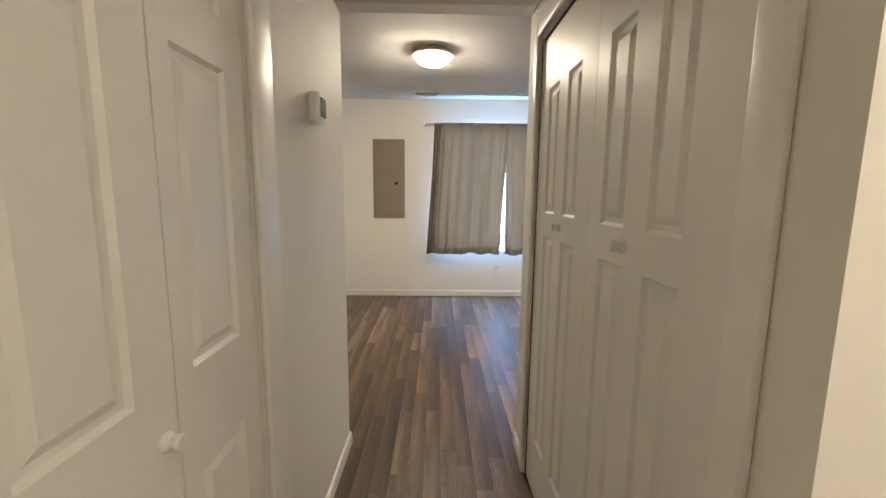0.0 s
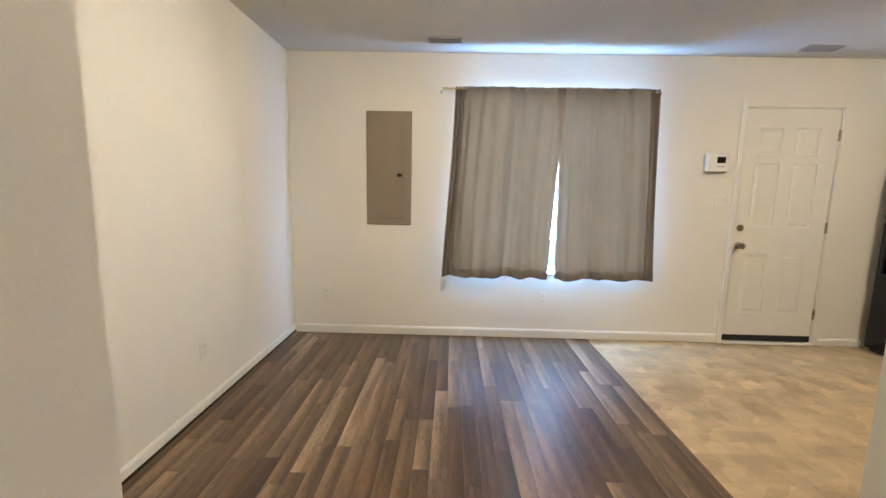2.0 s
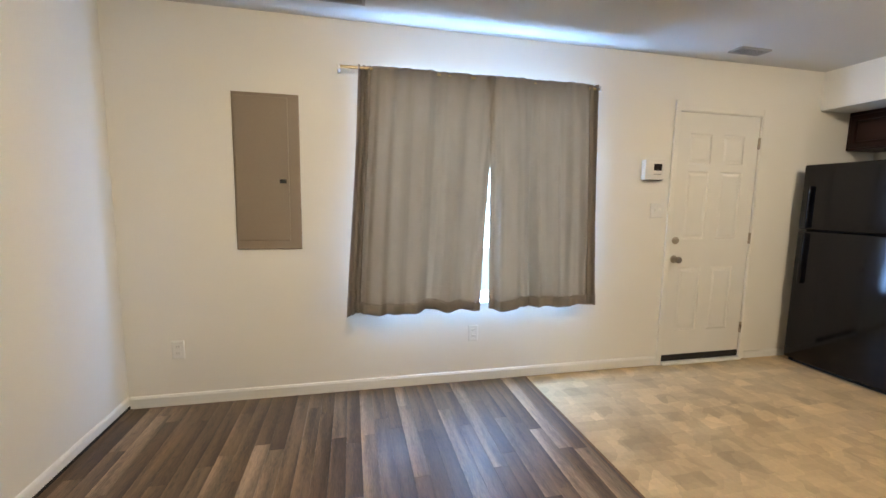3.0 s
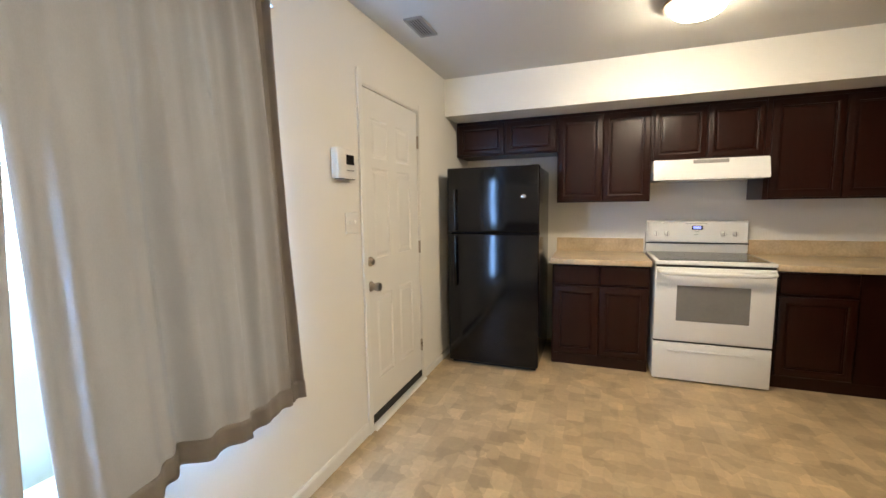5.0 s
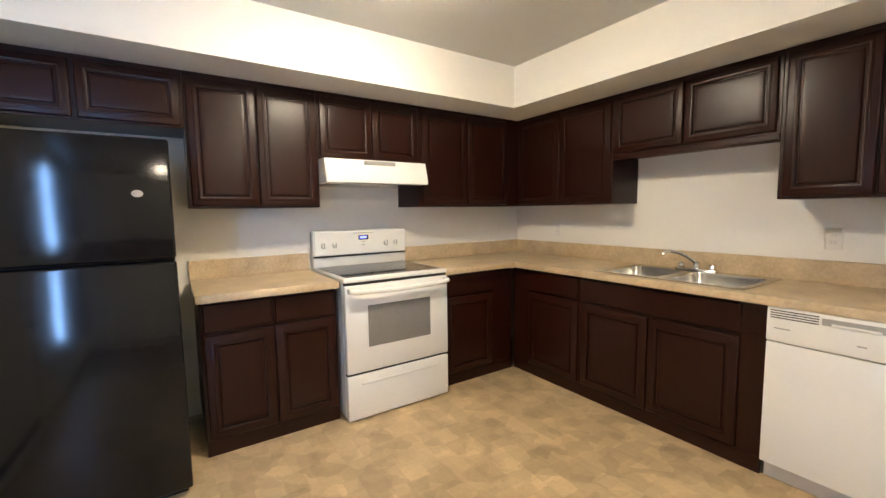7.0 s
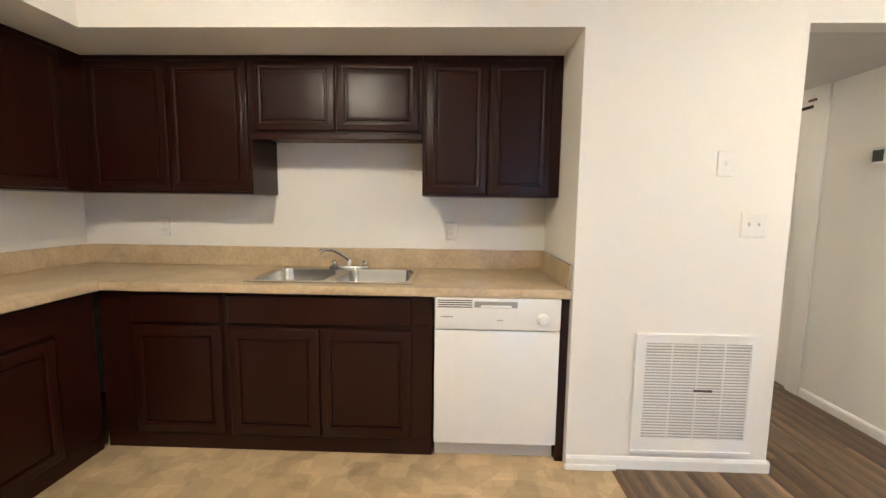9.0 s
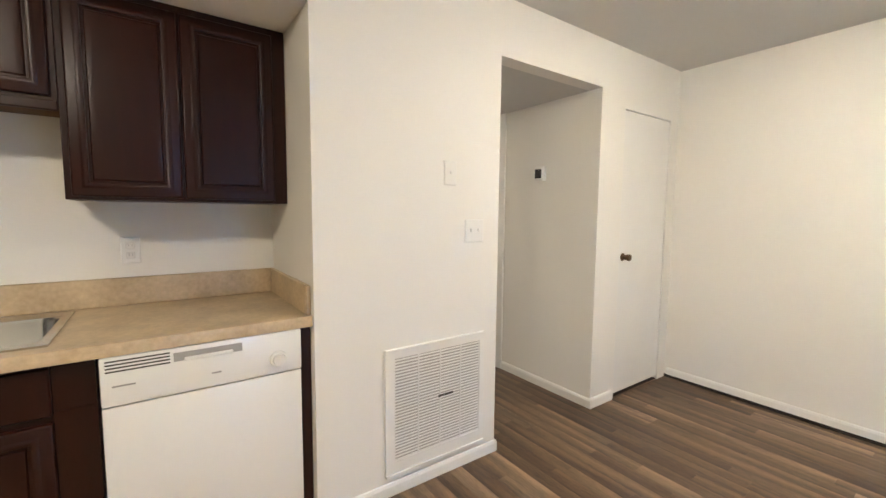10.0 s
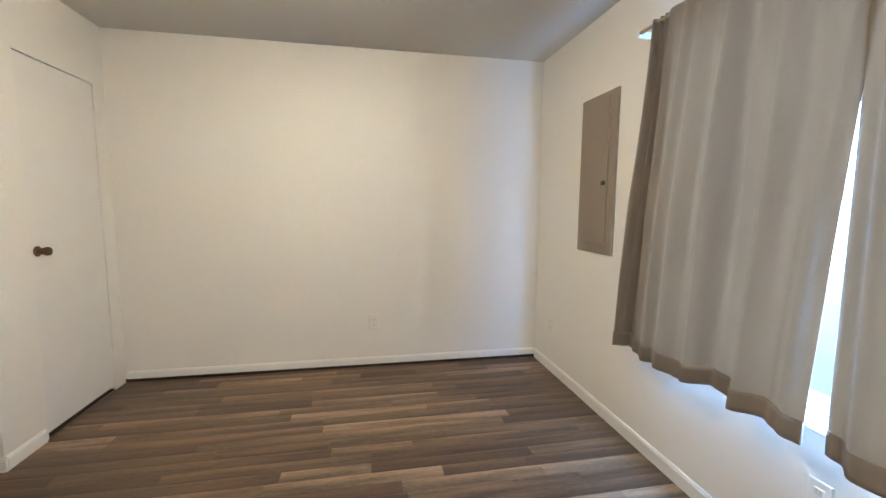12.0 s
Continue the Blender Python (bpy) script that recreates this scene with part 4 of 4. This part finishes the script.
# refrigerator
fridge = thing("refrigerator", pose(3.575, 4.662, 0, 0, 0, E_), "glossy black top-freezer refrigerator, closed", "refrigerator")
FW, FH, FDEEP = 0.745, 1.645, 0.70
part("cabinet_body", box(0.004, FW - 0.004, 0.065, FDEEP, 0.03, FH - 0.012, 0.006), BLACKAPP, fridge)
for nm, z0, z1 in (("freezer_door", 1.124, FH), ("fridge_door", 0.034, 1.112)):
    d = part(nm, box(0, FW, -0.015, 0.058, z0, z1, 0.012, seg=3), BLACKAPP, fridge, rounded=True)
    hz = (1.135, 1.475) if nm == "freezer_door" else (0.68, 1.100)
    part("handle", box(0.050, 0.082, -0.042, -0.014, hz[0], hz[1], 0.011, seg=3), BLACKAPP, d, "moulded black grip", True)
part("gasket", box(0.012, FW - 0.012, 0.058, 0.066, 0.08, FH - 0.015), BLACKRUB, fridge)
part("kick_grille", box(0.02, FW - 0.02, 0.02, 0.06, 0.004, 0.033, 0.004), BLACKRUB, fridge)
part("hinge_cap", box(FW - 0.075, FW - 0.012, 0.035, 0.11, FH - 0.013, FH + 0.006, 0.004), BLACKAPP, fridge)
part("badge", lathe([(0, 0), (0.021, 0), (0.021, 0.002), (0, 0.003)], 24, pose(0.622, -0.0150, 1.408, 90, 0, 0) @ Matrix.Diagonal((1, 0.72, 1, 1))), CHROME, fridge, "small pale oval badge")
for x in (0.05, FW - 0.05):
    part("foot", lathe([(0, 0), (0.018, 0), (0.018, 0.03), (0, 0.03)], 12, pose(x, 0.10, 0)), BLACKRUB, fridge)
    part("foot", lathe([(0, 0), (0.018, 0), (0.018, 0.03), (0, 0.03)], 12, pose(x, 0.62, 0)), BLACKRUB, fridge)

# range
RX, RW2 = 3.757, 0.757
rng = thing("range", pose(RX, 3.086, 0, 0, 0, E_), "white freestanding electric range with black glass cooktop", "stove")
part("body", box(0.004, RW2 - 0.004, 0.03, 0.665, 0.02, 0.888, 0.003), ENAMEL, rng)
ctop = part("cooktop", box(0.0, RW2, -0.012, 0.60, 0.886, 0.914, 0.007, seg=2), ENAMEL, rng, rounded=True)
part("glass_top", box(0.030, RW2 - 0.030, 0.035, 0.585, 0.9135, 0.9165, 0.001), BLACKGLASS, ctop, "black ceramic glass")
for cx, cy, r in ((0.20, 0.17, 0.105), (0.56, 0.17, 0.085), (0.20, 0.44, 0.08), (0.56, 0.44, 0.105)):
    part("burner_ring", lathe([(r, 0.9166), (r, 0.9170), (r - 0.004, 0.9170), (r - 0.004, 0.9166)], 40, pose(cx, cy, 0)), GREYSLOT, ctop)
back = part("backguard", box(0.0, RW2, 0.595, 0.668, 0.914, 1.182, 0.010, seg=2), ENAMEL, rng, rounded=True)
part("control_panel", box(0.008, RW2 - 0.008, 0.582, 0.597, 1.000, 1.176, 0.006), ENAMEL, back)
part("seam", box(0.002, RW2 - 0.002, 0.586, 0.598, 0.988, 0.997), BLACKRUB, back, "dark seam")
part("display", box(0.345, 0.425, 0.5795, 0.5825, 1.108, 1.142, 0.001), PLASTICD, back, "dark clock window")
part("lit_digits", box(0.355, 0.412, 0.5785, 0.5800, 1.116, 1.136), BLUELED, back, "glowing blue digits")
for x in (0.075, 0.160, 0.575, 0.660):
    k = part("knob", lathe([(0, 0), (0.021, 0), (0.020, 0.010), (0.016, 0.020), (0, 0.021)], 24, pose(x, 0.5825, 1.075, 90, 0, 0)), ENAMEL, back, rounded=True)
    part("pointer", box(x - 0.003, x + 0.003, 0.556, 0.562, 1.056, 1.092, 0.001), GREYSLOT, k)
for x0, x1, z in ((0.30, 0.46, 1.158), (0.37, 0.40, 1.090), (0.365, 0.395, 1.065)):
    part("marking", box(x0, x1, 0.5812, 0.5822, z, z + 0.004), GREYSLOT, back)
oven = part("oven_door", box(0.004, RW2 - 0.004, -0.020, 0.028, 0.312, 0.868, 0.009, seg=2), ENAMEL, rng, rounded=True)
part("oven_window", rings_front(0.150, 0.606, 0.470, 0.735, [(0.0, -0.0215), (0.004, -0.0225)], -0.019), OVENGLASS, oven, "dark grey glass")
bm = tube([(0.02, -0.056, 0.842), (0.06, -0.062, 0.835), (0.378, -0.066, 0.826), (0.696, -0.062, 0.835), (0.737, -0.056, 0.842)], [0.015, 0.017, 0.017, 0.017, 0.015], 14)
for x in (0.03, RW2 - 0.03):
    box(x - 0.014, x + 0.014, -0.058, -0.018, 0.826, 0.856, 0.004, bm)
part("handle", bm, ENAMEL, oven, rounded=True)
part("vent_gap", box(0.01, RW2 - 0.01, -0.008, 0.03, 0.870, 0.884), BLACKRUB, rng, "dark gap under the cooktop")
drw = part("drawer", box(0.004, RW2 - 0.004, -0.018, 0.028, 0.012, 0.298, 0.008, seg=2), ENAMEL, rng, rounded=True)
part("drawer_grip", box(0.10, RW2 - 0.10, -0.027, -0.016, 0.232, 0.248, 0.005, seg=2), ENAMEL, drw, rounded=True)
part("drawer_gap", box(0.008, RW2 - 0.008, -0.004, 0.03, 0.299, 0.311), BLACKRUB, rng)
for x in (0.05, RW2 - 0.05):
    for y in (0.06, 0.60):
        part("foot", lathe([(0, 0), (0.016, 0), (0.016, 0.022), (0, 0.022)], 12, pose(x, y, 0)), BLACKRUB, rng)

# hood
hood = thing("range_hood", pose(3.965, 3.092, 0, 0, 0, E_), "white slim under-cabinet range hood", "range hood")
own = bmesh.new()
HW, HD = 0.755, XE - 3.965 - 0.002
prof = ((0.0, 1.512), (0.0, 1.545), (0.035, 1.668), (HD, 1.668), (HD, 1.512))
a = [own.verts.new((0, y, z)) for y, z in prof]
b = [own.verts.new((HW, y, z)) for y, z in prof]
for k in range(5):
    own.faces.new((a[k], a[(k + 1) % 5], b[(k + 1) % 5], b[k]))
own.faces.new(a)
own.faces.new(b[::-1])
bmesh.ops.bevel(own, geom=own.edges[:], offset=0.004, segments=2, affect="EDGES")
part("canopy", own, ENAMEL, hood, rounded=True)
part("control_strip", box(0.27, 0.50, 0.018, 0.030, 1.634, 1.660, 0.002), GREYSLOT, hood, "grey switch strip")
part("filter", box(0.05, HW - 0.05, 0.05, HD - 0.03, 1.506, 1.513), STEEL, hood, "greasy metal filter")

# dishwasher
dish = thing("dishwasher", pose(2.106, 1.612, 0, 0, 0, S_), "white built-in dishwasher with dial and vent slots", "dishwasher")
DW_ = 0.618
part("tub_front", box(0.006, DW_ - 0.006, 0.02, 0.58, 0.10, 0.852), ENAMEL, dish)
part("door_panel", box(0.0, DW_, -0.022, 0.018, 0.098, 0.690, 0.006, seg=2), ENAMEL, dish, rounded=True)
ctl = part("control_panel", box(0.0, DW_, -0.030, 0.018, 0.694, 0.856, 0.008, seg=2), ENAMEL, dish, rounded=True)
for k in range(4):
    part("vent_slot", box(0.015, 0.185, -0.0310, -0.0295, 0.806 + 0.011 * k, 0.811 + 0.011 * k), SLOTSHADE, ctl, "slot with its shade put into the colour")
part("latch_recess", box(0.195, 0.405, -0.0312, -0.0295, 0.808, 0.838), GREYSLOT, ctl, "grey latch recess")
part("latch", box(0.225, 0.375, -0.036, -0.0305, 0.806, 0.820, 0.003), ENAMEL, ctl)
dial = part("dial", lathe([(0, 0), (0.032, 0), (0.031, 0.006), (0.024, 0.010), (0.022, 0.026), (0, 0.028)], 28, pose(0.530, -0.0300, 0.752, 90, 0, 0)), ENAMEL, ctl, rounded=True)
part("pointer", box(0.527, 0.533, -0.061, -0.056, 0.734, 0.770, 0.001), PLASTIC, dial)
for x0, x1, z in ((0.03, 0.09, 0.757), (0.305, 0.335, 0.742)):
    part("marking", box(x0, x1, -0.0308, -0.0296, z, z + 0.005), GREYSLOT, ctl)
part("kick_plate", box(0.004, DW_ - 0.004, 0.035, 0.045, 0.006, 0.098), material("grey_kick_plate", (0.62, 0.60, 0.57), 0.5), dish, "pale grey kick plate")


# ---- floor boards, last ----
rnd = random.Random(11)
PW, PT = (HX1 - HX0) / 11, 0.007
meshes = {}


def board_mesh(length):
    key = round(length, 2)
    if key not in meshes:
        b_ = box(-PW / 2 + 0.0002, PW / 2 - 0.0002, 0.0002, key - 0.0002, -0.001, PT - 0.001, 0.0003)
        me = bpy.data.meshes.new("plank")
        b_.to_mesh(me)
        b_.free()
        me.materials.append(PLANK)
        meshes[key] = me
    return meshes[key]


def lay(x, wide, y0, y1):
    """One row of boards along y, its middle at x, of the given share of a board's width."""
    y, first = y0, True
    while y < y1 - 0.01:
        ln = rnd.choice((0.20, 0.34, 0.50, 0.66, 0.82)) if first else rnd.choice((0.42, 0.56, 0.68, 0.82, 0.96, 1.10))
        first = False
        if y1 - y - ln < 0.12:
            ln = round(y1 - y, 2)
        o = new("plank", board_mesh(ln))
        o.location, o.scale.x, o.parent = (x, y, 0), wide, PLANKFLOOR
        y += round(ln, 2)


for k in range(11):
    lay(HX0 + PW * (k + 0.5), 1.0 if 0 < k < 10 else 0.99, YB, YN - 0.002)
for k in range(10):
    a, b = HX1 + PW * k, min(HX1 + PW * (k + 1), XF - 0.005)
    if b - a > 0.01:
        lay((a + b) / 2, (b - a) / PW, YS, YN - 0.002)
for k in range(13):
    b, a = HX0 - PW * k, max(HX0 - PW * (k + 1), XL + 0.002)
    if b - a > 0.01:
        lay((a + b) / 2, (b - a) / PW, YS, YN - 0.002)
lay((CX0 + CX1) / 2, (CX1 - CX0 - 0.014) / PW, YS - 0.085, YS - 0.003)
for k in range(12):
    lay(HX1 + PW * (k + 0.5), 0.99, YB, 0.078)
